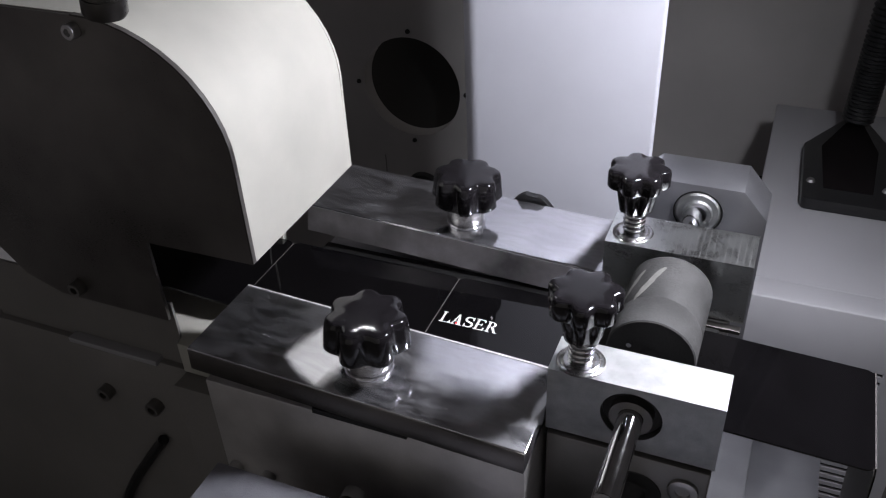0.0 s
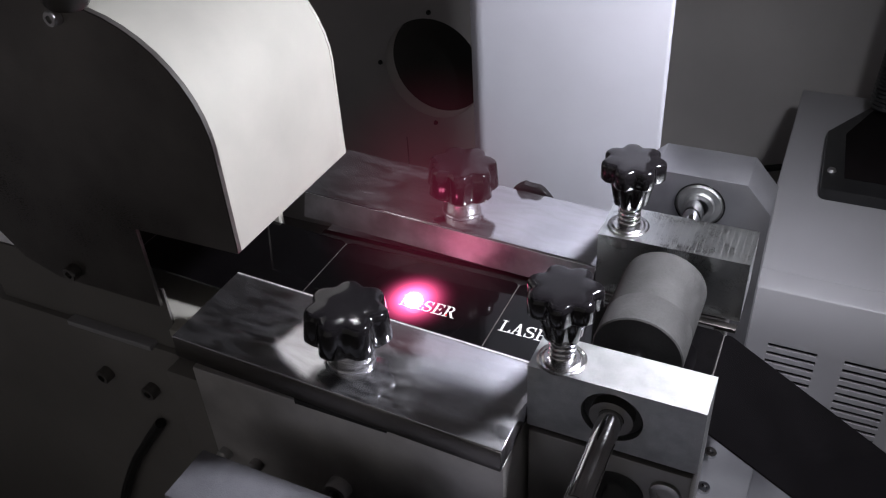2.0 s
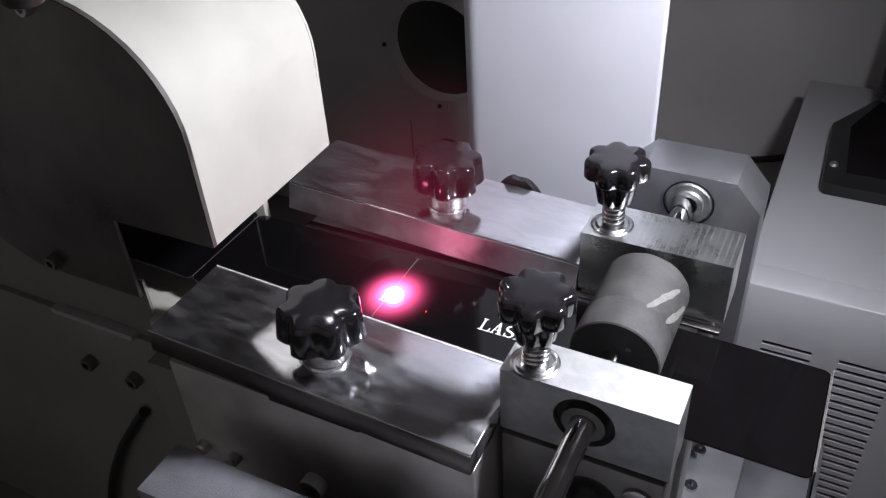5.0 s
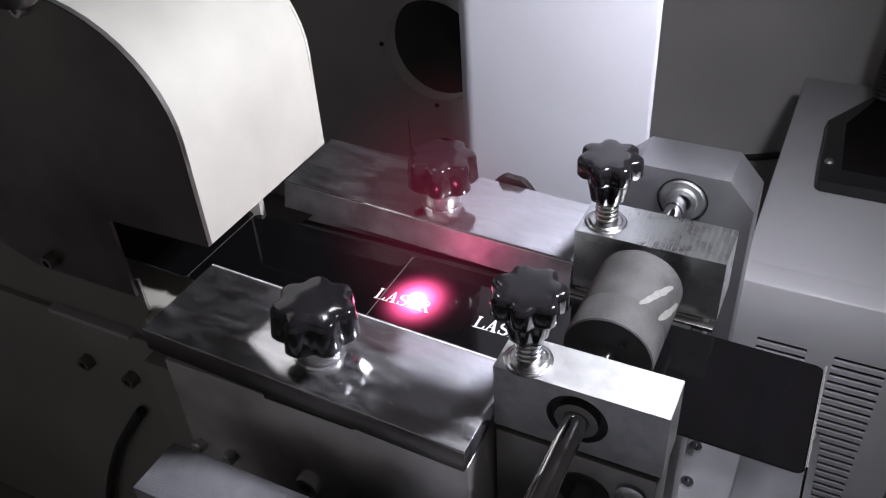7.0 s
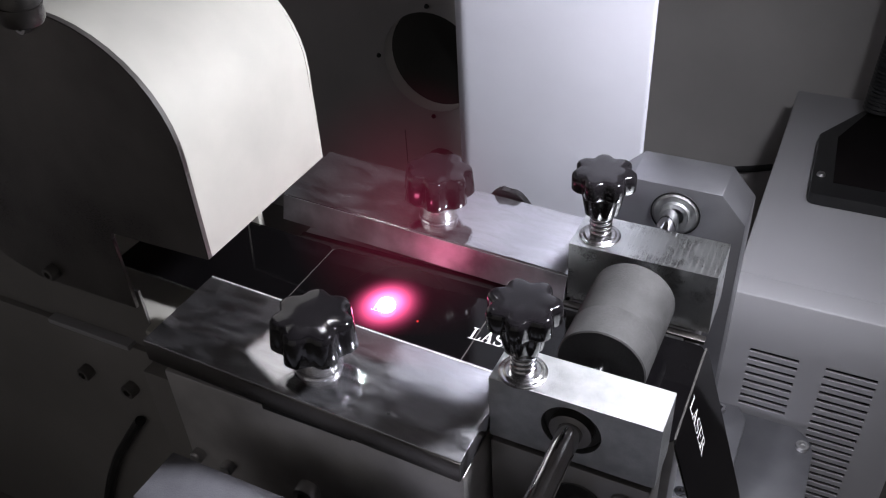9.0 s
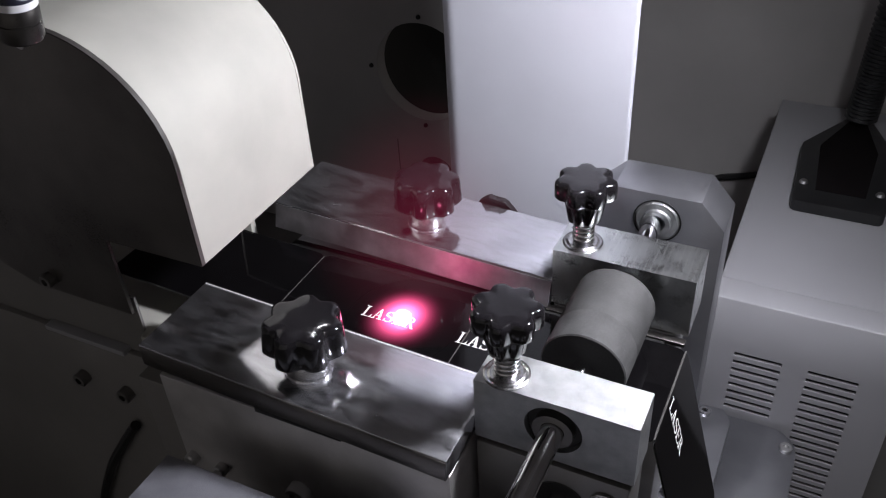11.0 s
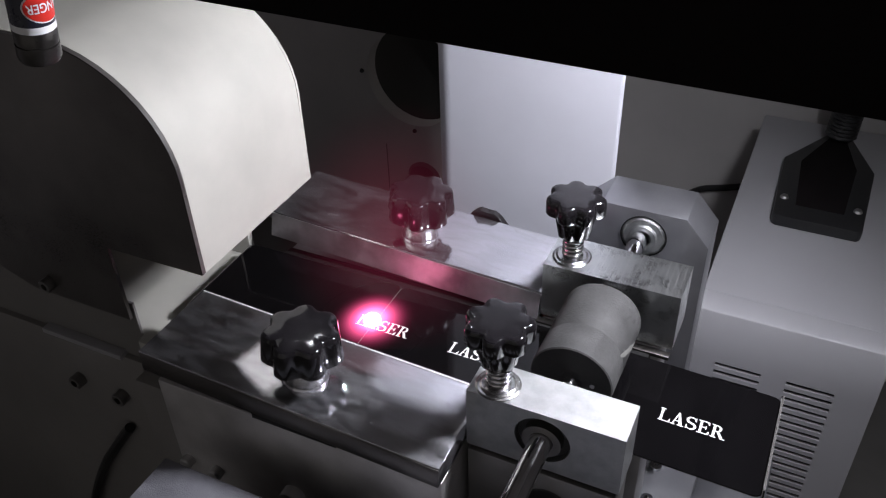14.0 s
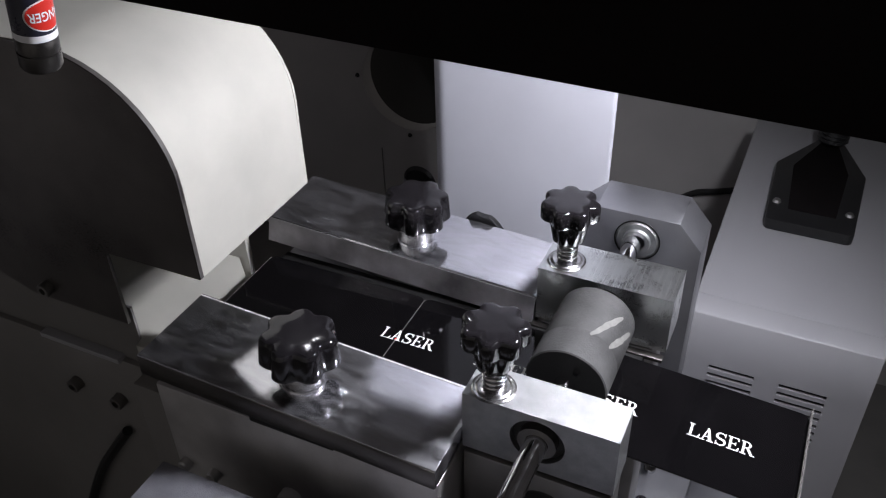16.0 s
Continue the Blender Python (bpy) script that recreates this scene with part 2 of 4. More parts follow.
def tube(points, r, seg=10, ridge=0.0):
    """A pipe along a smooth line of points, with rings of alternating radius where ridge is given."""
    bm = bmesh.new()
    rings = []
    pts = [Vector(p) for p in points]
    for i, p in enumerate(pts):
        d = (pts[min(i + 1, len(pts) - 1)] - pts[max(i - 1, 0)]).normalized()
        q = d.to_track_quat("Z", "Y").to_matrix()
        rr = r + (ridge if i % 2 else -ridge)
        rings.append([bm.verts.new(p + q @ Vector((rr * math.cos(2 * math.pi * k / seg), rr * math.sin(2 * math.pi * k / seg), 0))) for k in range(seg)])
    for a, b in zip(rings, rings[1:]):
        for k in range(seg):
            j = (k + 1) % seg
            bm.faces.new((a[k], a[j], b[j], b[k]))
    bm.faces.new(rings[0][::-1])
    bm.faces.new(rings[-1])
    return bm


def bend_line(points, n):
    """A smooth line of n points through control points."""
    P = [Vector(p) for p in points]
    P = [2 * P[0] - P[1]] + P + [2 * P[-1] - P[-2]]
    out = []
    spans = len(P) - 3
    for k in range(n):
        u = k / (n - 1) * spans
        i = min(int(u), spans - 1)
        f = u - i
        a, b, c, d = P[i:i + 4]
        out.append(0.5 * (2 * b + (c - a) * f + (2 * a - 5 * b + 4 * c - d) * f * f + (3 * b - a - 3 * c + d) * f ** 3))
    return out


FACE_FRONT = pose(0, 0, 0, 90, 0, 0)      # turns a lathe's z axis towards -y


def socket_screw(name, at, parent, r=0.004, h=0.004, m=FACE_FRONT, mat=None):
    bm = lathe([(0, h * 0.45), (r * 0.48, h * 0.45), (r * 0.5, h), (r * 0.9, h), (r, h * 0.85), (r, 0), (0, 0)], 20)
    return part(name, bm, mat or STEEL, parent, m=Matrix.Translation(at) @ m)


# ---- the enclosure ----
tagged(solid("floor", box(-0.75, 0.60, -0.75, 0.95, -0.18, -0.15), DARK_PAINT, "dark grey painted steel machine floor", "floor", "structure"))
solid("machine_deck", box(-0.75, 0.60, -0.75, 0.475, -0.15, 0.0, 0.002), DARK_PAINT, "dark grey painted steel machine deck", "deck", "structure")
tagged(solid("ceiling", box(-0.75, 0.60, -0.75, 0.95, 1.20, 1.23), WALL_PAINT, "grey-white painted enclosure roof", "ceiling", "structure"))
tagged(solid("wall_west", box(-0.78, -0.75, -0.75, 0.95, -0.15, 1.2), WALL_PAINT, "grey-white painted enclosure side wall", "wall", "structure"))
tagged(solid("wall_east", box(0.60, 0.63, -0.75, 0.95, -0.15, 1.2), WALL_PAINT, "grey-white painted enclosure side wall", "wall", "structure"))

HOLE = (-0.4210, 0.1250, 0.0635)


def back_wall():
    y0, y1 = 0.860, 0.880
    hx, hz, hr = HOLE
    n = 48
    bm = bmesh.new()
    outer = []
    for i in range(n):
        a = 2 * math.pi * i / n
        c, s = math.cos(a), math.sin(a)
        k = 0.11 / max(abs(c), abs(s))
        outer.append((hx + c * k, hz + s * k))
    ring = [(hx + hr * math.cos(2 * math.pi * i / n), hz + hr * math.sin(2 * math.pi * i / n)) for i in range(n)]
    of = [bm.verts.new((x, y0, z)) for x, z in outer]
    rf = [bm.verts.new((x, y0, z)) for x, z in ring]
    rb = [bm.verts.new((x, y1, z)) for x, z in ring]
    for i in range(n):
        j = (i + 1) % n
        bm.faces.new((of[i], of[j], rf[j], rf[i]))
        bm.faces.new((rf[i], rf[j], rb[j], rb[i]))
    rects = [(-0.75, hx - 0.11, -0.15, 1.2), (hx + 0.11, 0.60, -0.15, 1.2), (hx - 0.11, hx + 0.11, hz + 0.11, 1.2), (hx - 0.11, hx + 0.11, -0.15, hz - 0.11)]
    for x0, x1, z0, z1 in rects:
        bm.faces.new([bm.verts.new(p) for p in ((x0, y0, z0), (x1, y0, z0), (x1, y0, z1), (x0, y0, z1))])
    return bm


wall = solid("wall_north", back_wall(), WALL_PAINT, "grey-white painted rear wall with a round port", "wall", "structure", smooth=20)
# darkness within the port comes from this black sheet's colour
part("port_backing", box(HOLE[0] - 0.1, HOLE[0] + 0.1, 0.93, 0.94, HOLE[1] - 0.1, HOLE[1] + 0.1), BLACK, wall, "black sheet standing in for the dark inside of the round port")
for k in range(4):
    a = radians(90 * k)
    part("port_screw", lathe([(0, 0.002), (0.0025, 0.002), (0.003, 0), (0, 0)], 12), BLACK, wall,
         m=Matrix.Translation((HOLE[0] + 0.071 * math.cos(a), 0.8599, HOLE[1] + 0.071 * math.sin(a))) @ FACE_FRONT)
part("wall_seam", box(-0.4648, -0.4636, 0.8592, 0.860, -0.15, 0.026), DARK_PAINT, wall)
solid("cable_grommet", lathe([(0, 0.004), (0.02, 0.004), (0.024, 0), (0, 0)], 24), BLACK_PLASTIC, "black round cable grommet on the rear wall", "grommet",
      m=Matrix.Translation((-0.410, 0.8595, -0.014)) @ FACE_FRONT)

# pale upright housing behind the feed unit, rounded on one upright edge
front_left = [(-0.2065 + 0.0135 - 0.0135 * math.sin(radians(9 * i)), 0.490 + 0.0135 - 0.0135 * math.cos(radians(9 * i))) for i in range(11)]
front_right = [(-0.0765 + 0.0025 * math.cos(radians(18 * i)), 0.4925 - 0.0025 * math.sin(radians(18 * i))) for i in range(6)]
housing = thing("upright_housing", "pale grey painted upright housing with rounded edges", "housing")
part("front_shell", prism([(-0.2065, 0.520), (-0.1000, 0.545), (-0.0880, 0.545)] + front_right + front_left, "z", -0.15, 0.95), HOUSING_PAINT, housing, "pale grey painted folded front")
part("back_plate", box(-0.2045, -0.1010, 0.546, 0.549, -0.15, 0.95), DARK_PAINT, housing, "dark back plate")


# ---- grey cabinet with vents, bracket and gooseneck lamp ----
def cabinet():
    x0, x1, y0, y1, top = -0.006, 0.1205, 0.490, 0.800, 0.190
    t = thing("vent_cabinet", "pale grey painted steel cabinet with slotted vents", "cabinet")
    part("body", box(x0, x1, y0 + 0.022, y1, -0.15, top, 0.002), PANEL_PAINT, t)
    # front sheet folded over the top, with real slots between slats
    columns = [(0.014, 0.046, 8), (0.063, 0.095, 20)]
    step, first, slot = 0.00735, 0.1425, 0.0033
    d = y0 + 0.0022
    brow = first + slot / 2
    part("front_sheet", prism([(y0, brow), (d, brow), (d, top - 0.0028), (y0 + 0.0219, top - 0.0028), (y0 + 0.0219, top - 0.0002), (y0 + 0.0012, top - 0.0002), (y0, top - 0.0014)], "x", x0, x1), PANEL_PAINT, t, smooth=50)
    for a, b in ((x0, columns[0][0]), (columns[0][1], columns[1][0]), (columns[1][1], x1)):
        part("upright", box(a, b, y0, d, -0.15, brow), PANEL_PAINT, t)
    for cx0, cx1, rows in columns:
        part("lower_sheet", box(cx0, cx1, y0, d, -0.15, first - (rows - 1) * step - slot / 2), PANEL_PAINT, t)
    slat = mesh_of("slat", box(0, columns[0][1] - columns[0][0], 0, 0.0022, -(step - slot) / 2, (step - slot) / 2), PANEL_PAINT)
    for cx0, cx1, rows in columns:
        for k in range(rows - 1):
            ob = new("slat", slat)
            ob.parent = t
            ob.matrix_basis = pose(cx0, y0, first - (k + 0.5) * step)
    # shade inside the vents, put in as a black sheet
    part("vent_backing", box(x0 + 0.002, x1 - 0.002, y0 + 0.0195, y0 + 0.0215, -0.15, 0.18), BLACK, t, "black sheet standing in for shade behind the vent slots")
    return t


cabinet()


def hose_bracket():
    t = thing("hose_bracket", "black plastic bracket screwed on the grey cabinet", "bracket", pose(0.058, 0.612, 0.190))
    outline = [(-0.033, 0.003), (-0.030, 0.0), (0.030, 0.0), (0.033, 0.003), (0.036, 0.094), (0.014, 0.150), (-0.006, 0.150), (-0.036, 0.094)]
    part("base", prism(outline, "z", 0.0, 0.010, 0.0015), BLACK_PLASTIC, t)
    # slightly raised arch, its dull black standing in for a recess's shade
    part("arched_inset", prism([(-0.018, 0.020), (0.018, 0.020), (0.022, 0.092), (0.010, 0.142), (-0.004, 0.142), (-0.022, 0.092)], "z", 0.0095, 0.0104, 0.0002), FELT, t, "dull black arch painted to read as a shaded recess")
    for sx in (-0.0275, 0.0275):
        part("screw", lathe([(0, 0.002), (0.0025, 0.002), (0.0035, 0.0), (0, 0)], 16), STEEL, t, "steel cross-head screw", m=pose(sx, 0.028, 0.0102))
    return t


hose_bracket()
lamp = thing("work_lamp", "black gooseneck work lamp with bright LED head", "lamp")
neck = bend_line([(0.062, 0.752, 0.205), (0.066, 0.756, 0.32), (0.070, 0.757, 0.55), (0.050, 0.74, 0.78), (0.08, 0.58, 0.86), (0.120, 0.43, 0.715), (0.1155, 0.3493, 0.5765)], 360)
part("gooseneck", tube(neck, 0.0125, 14, 0.0010), BLACK_PLASTIC, lamp, "black ribbed gooseneck", smooth=50)
head_m = look(LAMP_AT, LAMP_TO) @ pose(0, 0, 0.004)
part("lamp_head", lathe([(0, 0.045), (0.018, 0.045), (0.024, 0.03), (0.030, 0.0), (0.0275, 0.0), (0.026, 0.010), (0.0, 0.010)], 32), BLACK_PLASTIC, lamp, m=head_m)
for k in range(3):
    a = radians(120 * k + 20)
    part("led", lathe([(0, -0.001), (0.0075, -0.0005), (0.0100, 0.002), (0, 0.002)], 20), LED, lamp, m=head_m @ pose(0.0150 * math.cos(a), 0.0150 * math.sin(a), 0.007))


# small lamp over the inlet, mirrored as three bright dots in the front plate
inlet_lamp = thing("inlet_lamp", "small black lamp with three white LEDs above the inlet", "lamp", look((-0.261, 0.450, 0.640), (-0.118, 0.221, 0.299)))
part("head", lathe([(0, 0.030), (0.012, 0.030), (0.016, 0.022), (0.018, 0.0), (0.0165, 0.0), (0.0155, 0.006), (0, 0.006)], 28), BLACK_PLASTIC, inlet_lamp)
part("stem", tube([(0, 0, 0.028), (0, 0.006, 0.06), (0, 0.05, 0.20), (0, 0.10, 0.36), (0, 0.14, 0.50), (0, 0.17, 0.60)], 0.005, 10), BLACK_PLASTIC, inlet_lamp)
for lx, ly in ((0.002, 0.0085), (0.0095, -0.002), (-0.0085, -0.0085)):
    part("led", lathe([(0, -0.002), (0.0026, -0.001), (0.0034, 0.003), (0, 0.003)], 16), SMALL_LED, inlet_lamp, m=pose(lx, ly, 0.004))


# ---- lower plates beside the feed unit ----
lower = thing("mounting_plate", "bare aluminium mounting plate with screws", "plate")
part("plate", prism([(-0.09, 0.28), (0.0225, 0.28), (0.0225, 0.462), (0.0155, 0.472), (-0.09, 0.472)], "z", 0.092, 0.104, 0.0008), ANODISED, lower)
for x, y in ((-0.0055, 0.413), (-0.004, 0.383), (0.004, 0.4635)):
    socket_screw("screw", (x, y, 0.1040), lower, 0.0042, 0.003, Matrix.Identity(4), CHROME)
solid("plate_riser", box(-0.088, -0.02, 0.29, 0.47, 0.0, 0.092), DARK_STEEL, "dark steel riser under the mounting plate", "riser")
tray = thing("catch_tray", "bright aluminium tray with a rounded end", "tray")
tray_out = [(-0.005, 0.25), (0.069, 0.25)] + [(0.049 + 0.020 * math.cos(a), 0.467 + 0.020 * math.sin(a)) for a in (0, 0.4, 0.8, 1.2, 1.57)] + [(-0.005, 0.487)]
part("sheet", prism(tray_out, "z", 0.078, 0.084, 0.0006), ANODISED, tray)
part("foot", box(0.0, 0.055, 0.27, 0.46, 0.0, 0.078), DARK_STEEL, tray)
socket_screw("screw", (0.0615, 0.4700, 0.084), tray, 0.0045, 0.003, Matrix.Identity(4))

# ---- feed unit body ----
body = thing("feed_body", "dark ground steel body under the guide plates", "machine body")
part("front_block", box(-0.229, -0.0715, 0.2165, 0.2600, 0.0, 0.2805, 0.0012), FACE_STEEL, body)
part("rear_block", box(-0.229, -0.0715, 0.338, 0.384, 0.0, 0.2795, 0.0012), STEEL, body)
part("label_bed", box(-0.229, -0.010, 0.2605, 0.3375, 0.258, 0.2806, 0.0006), BLACK, body, "black bed under the label strip")
# black strip added to paint the shaded gap below the plate
part("gap_shade", box(-0.170, -0.124, 0.2150, 0.240, 0.2806, 0.2835), BLACK, body, "black strip standing in for shade in the gap under the plate")
bolt = socket_screw("bolt", (-0.1545, 0.2165, 0.2300), body, 0.0062, 0.006)
for x in (-0.2225, -0.2035):
    part("pin", lathe([(0, 0.005), (0.0028, 0.005), (0.0036, 0.004), (0.0036, 0.0), (0, 0)], 20), STEEL, body, m=Matrix.Translation((x, 0.2165, 0.2235)) @ FACE_FRONT)


def guide_plate(name, y0, y1, label, chamfer_front):
    # slightly tipped along its length
    m = pose(-0.151, 0, 0.300, 0, 2.6, 0)
    t = thing(name, label, "guide plate", m)
    h = 0.0160 if chamfer_front else 0.0125
    if chamfer_front:
        outline = [(y0 - 0.0010, -h), (y1, -h), (y1, 0.0), (y0 + 0.0022, 0.0), (y0 + 0.0015, -0.0008)]
    else:
        outline = [(y0, -h), (y1, -h), (y1, 0.0), (y0, 0.0)]
    part("plate", prism(outline, "x", -0.088 if chamfer_front else -0.0790, 0.081, 0.0006), POLISHED, t)
    if not chamfer_front:
        # dark reflection on the front edge, put into a slab's colour
        part("ground_edge", box(-0.0786, 0.0808, y0 - 0.0004, y0 + 0.0006, -h + 0.0003, -0.0008, 0.0002), SIDE_STEEL, t, "front edge darkened for the dark view it mirrors")
        # highlight along the rear bevel, put into the strip's pale colour
        part("edge_highlight", prism([(y1 - 0.0017, -0.0012), (y1 - 0.0017, 0.0002), (y1 - 0.0011, 0.0002), (y1 + 0.0003, -0.0009), (y1 + 0.0003, -0.0030)], "x", -0.0785, 0.0805), EDGE_GLINT, t, "pale strip painted as the bevel's highlight")
    else:
        part("ground_edge", prism([(y0 + 0.0012, -0.0006), (y0 - 0.0022, -0.0150), (y0 - 0.0005, -0.0152), (y0 + 0.0026, -0.0008)], "x", -0.0875, 0.0805), EDGE_STEEL, t, "ground front edge")
    return t


guide_plate("front_guide_plate", 0.2120, 0.2630, "polished steel guide plate with scratches", False)
guide_plate("rear_guide_plate", 0.3360, 0.3870, "polished steel guide plate beside the label strip", True)
bar = thing("grey_bar", "grit-blasted grey metal bar", "bar")
part("rail", box(-0.210, 0.02, 0.165, 0.1925, 0.235, 0.257, 0.0008), BLASTED, bar)
part("bracket", box(-0.200, 0.02, 0.170, 0.1900, 0.0, 0.235), DARK_STEEL, bar)


# ---- star knobs ----
def star_head(R, z0, z1, lobes, depth, lip, draft=0.0):
    bm = bmesh.new()
    seg = lobes * 12
    prof = [(0.60, z0), (0.93, z0 + lip * 0.15), (1.0, z0 + lip), (1.0 - draft, z1 - lip * 1.6), (0.97 - draft, z1 - lip * 0.7), (0.90 - draft, z1 - lip * 0.2), (0.78 - draft, z1), (0.40, z1 + lip * 0.10)]
    rings = []
    for f, z in prof:
        ring = []
        for i in range(seg):
            a = 2 * math.pi * i / seg
            w = 0.5 - 0.5 * math.cos(lobes * a)
            r = R * f * (1 - depth * min(1, (f - 0.3) / 0.6) * w ** 1.5)
            ring.append(bm.verts.new((r * math.cos(a), r * math.sin(a), z)))
        rings.append(ring)
    for a, b in zip(rings, rings[1:]):
        for i in range(seg):
            j = (i + 1) % seg
            bm.faces.new((a[i], a[j], b[j], b[i]))
    bm.faces.new(rings[0][::-1])
    top = bm.verts.new((0, 0, z1 + lip * 0.12))
    for i in range(seg):
        bm.faces.new((rings[-1][i], rings[-1][(i + 1) % seg], top))
    return bm


def big_knob(m, label):
    t = thing("star_knob", label, "knob", m, "clamping knobs on the guide plates")
    part("washer", lathe([(0, 0.0010), (0.0106, 0.0010), (0.0109, 0.0007), (0.0109, 0), (0, 0)], 32), POLISHED, t)
    part("collar", lathe([(0, 0.0011), (0.0098, 0.0011), (0.0102, 0.002), (0.0098, 0.0125), (0, 0.0125)], 36), COLLAR, t, "bright steel collar")
    part("head", star_head(0.0193, 0.0132, 0.0300, 7, 0.18, 0.0019, 0.065), BAKELITE, t, "glossy black star grip", smooth=50)
    part("hub", star_head(0.0158, 0.0112, 0.0145, 7, 0.16, 0.0006), BAKELITE, t, "glossy black fluted hub", smooth=50)
    return t


def spring_knob(m, label):
    t = thing("star_knob", label, "knob", m, "spring knobs on the bearing blocks")
    part("washer", lathe([(0.004, 0.0), (0.0098, 0.0), (0.0100, 0.0005), (0.0092, 0.0009), (0.0082, 0.0007), (0.0072, 0.0013), (0.0058, 0.0011), (0.004, 0.0018)], 36), COLLAR, t, "pale pressed washer")
    part("stud", lathe([(0, 0), (0.0036, 0), (0.0036, 0.018), (0, 0.018)], 20), STEEL, t)
    coil = [(0.0046 * math.cos(a), 0.0046 * math.sin(a), 0.002 + 0.0115 * a / (2 * math.pi * 4.5)) for a in [2 * math.pi * 4.5 * i / 90 for i in range(91)]]
    part("spring", tube(coil, 0.0009, 8), CHROME, t, "bright coil spring", smooth=60)
    part("hub", star_head(0.0080, 0.0132, 0.0285, 7, 0.13, 0.0009, -0.30), BAKELITE, t, "glossy black fluted hub", smooth=50)
    part("head", star_head(0.0150, 0.0272, 0.0375, 7, 0.19, 0.0015), BAKELITE, t, "glossy black star grip", smooth=50)
    return t


big_knob(pose(-0.149, 0.2335, 0.2999, 0, 2.6, 12), "glossy black star knob with steel collar on front guide plate")
big_knob(pose(-0.1505, 0.3565, 0.3000, 0, 2.6, 30), "glossy black star knob with steel collar on rear guide plate")
spring_knob(pose(-0.0585, 0.3480, 0.3170, 0, 0, 5), "black star knob on a coil spring, rear bearing block")
spring_knob(pose(-0.0585, 0.2485, 0.3170, 0, 0, 20), "black star knob on a coil spring, front bearing block")


# ---- bearing blocks, shafts, roller ----
def bored_block(x0, x1, y0, y1, z0, z1, hx, hz, r):
    """A block with a round bore through its depth."""
    n = 48
    bm = bmesh.new()
    def ring(y, rad):
        return [bm.verts.new((hx + rad * math.cos(2 * math.pi * i / n), y, hz + rad * math.sin(2 * math.pi * i / n))) for i in range(n)]
    def rim(y):
        out = []
        for i in range(n):
            a = 2 * math.pi * i / n
            c, s = math.cos(a), math.sin(a)
            k = min(((x1 if c > 0 else x0) - hx) / c if abs(c) > 1e-6 else 9, ((z1 if s > 0 else z0) - hz) / s if abs(s) > 1e-6 else 9)
            out.append((hx + c * k, hz + s * k))
        for cx, cz in ((x0, z0), (x1, z0), (x1, z1), (x0, z1)):
            i = min(range(n), key=lambda q: (out[q][0] - cx) ** 2 + (out[q][1] - cz) ** 2)
            out[i] = (cx, cz)
        return [bm.verts.new((x, y, z)) for x, z in out]
    fo, fi, bi, bo = rim(y0), ring(y0, r), ring(y1, r), rim(y1)
    for a, b in ((fo, fi), (fi, bi), (bi, bo), (bo, fo)):
        for i in range(n):
            j = (i + 1) % n
            bm.faces.new((a[i], a[j], b[j], b[i]))
    return bm


def bearing_block(name, y0, y1, label, mat_top):
    t = thing(name, label, "bearing block")
    part("block", bored_block(-0.0700, 0.0, y0, y1, 0.2835, 0.3170, -0.0350, 0.3015, 0.0125), mat_top, t, smooth=20)
    part("bearing", lathe([(0.0052, 0.0), (0.0062, 0.0), (0.0063, -0.001), (0.0078, -0.001), (0.0079, 0.0), (0.0088, 0.0006), (0.0088, 0.006), (0.0052, 0.006)], 36), DARK_STEEL, t, "steel ball bearing",
         m=Matrix.Translation((-0.0350, y0 + 0.005, 0.3015)) @ FACE_FRONT)
    # bore's inner shade, painted as a dark ring round the bearing
    part("bore_shadow_ring", lathe([(0.0088, 0.0), (0.0124, 0.0), (0.0124, 0.003), (0.0088, 0.003)], 36), RUBBER_END, t, "dark ring painted as shade in the bearing bore",
         m=Matrix.Translation((-0.0350, y0 + 0.0065, 0.3015)) @ FACE_FRONT)
    return t


bearing_block("front_bearing_block", 0.2400, 0.2610, "milled aluminium bearing block with a shaft bore", MILLED)
bearing_block("rear_bearing_block", 0.3365, 0.3640, "milled aluminium bearing block behind the roller", MILLED_LINES)
rear_block_top = [ob for ob in bpy.data.objects if ob.name == "rear_bearing_block"][0]
marks_bm = merge(*[box(-0.04508 + 0.00285 * k, -0.04492 + 0.00285 * k, 0.3372, 0.3633, 0.3168, 0.31706) for k in range(16)])
part("tool_marks", marks_bm, MARK, rear_block_top, "bright parallel tool marks")
low = thing("lower_bearing_block", "ground steel lower bearing block under the roller", "bearing block")
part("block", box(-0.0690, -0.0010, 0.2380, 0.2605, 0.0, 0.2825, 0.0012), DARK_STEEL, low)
# no hole here: a black disc paints the bore's shade
part("bore", lathe([(0, 0.0004), (0.011, 0.0004), (0.0115, 0), (0, 0)], 36), BLACK, low, "black disc painted as the shaded lower shaft bore", m=Matrix.Translation((-0.030, 0.2379, 0.2615)) @ FACE_FRONT)
socket_screw("screw", (-0.0105, 0.2380, 0.2700), low, 0.0062, 0.002)
low2 = thing("lower_bearing_block", "ground steel lower bearing block behind the roller", "bearing block")
part("block", box(-0.0690, -0.0060, 0.3365, 0.3640, 0.0, 0.2825, 0.0012), STEEL, low2)
part("lip", box(-0.0715, -0.0005, 0.3320, 0.3364, 0.2795, 0.2818, 0.0005), GUNMETAL, low2, "bright guide lip")
solid("lower_shaft", lathe([(0, 0), (0.0046, 0), (0.005, 0.0006), (0.005, 0.048), (0, 0.048)], 28, Matrix.Translation((-0.030, 0.245, 0.2615)) @ FACE_FRONT), CHROME,
      "chromed lower shaft end", "shaft")

FEED_U = (0.0, 0.1, 0.35, 0.55, 0.75, 0.85, 0.95, 1.05, 1.15)
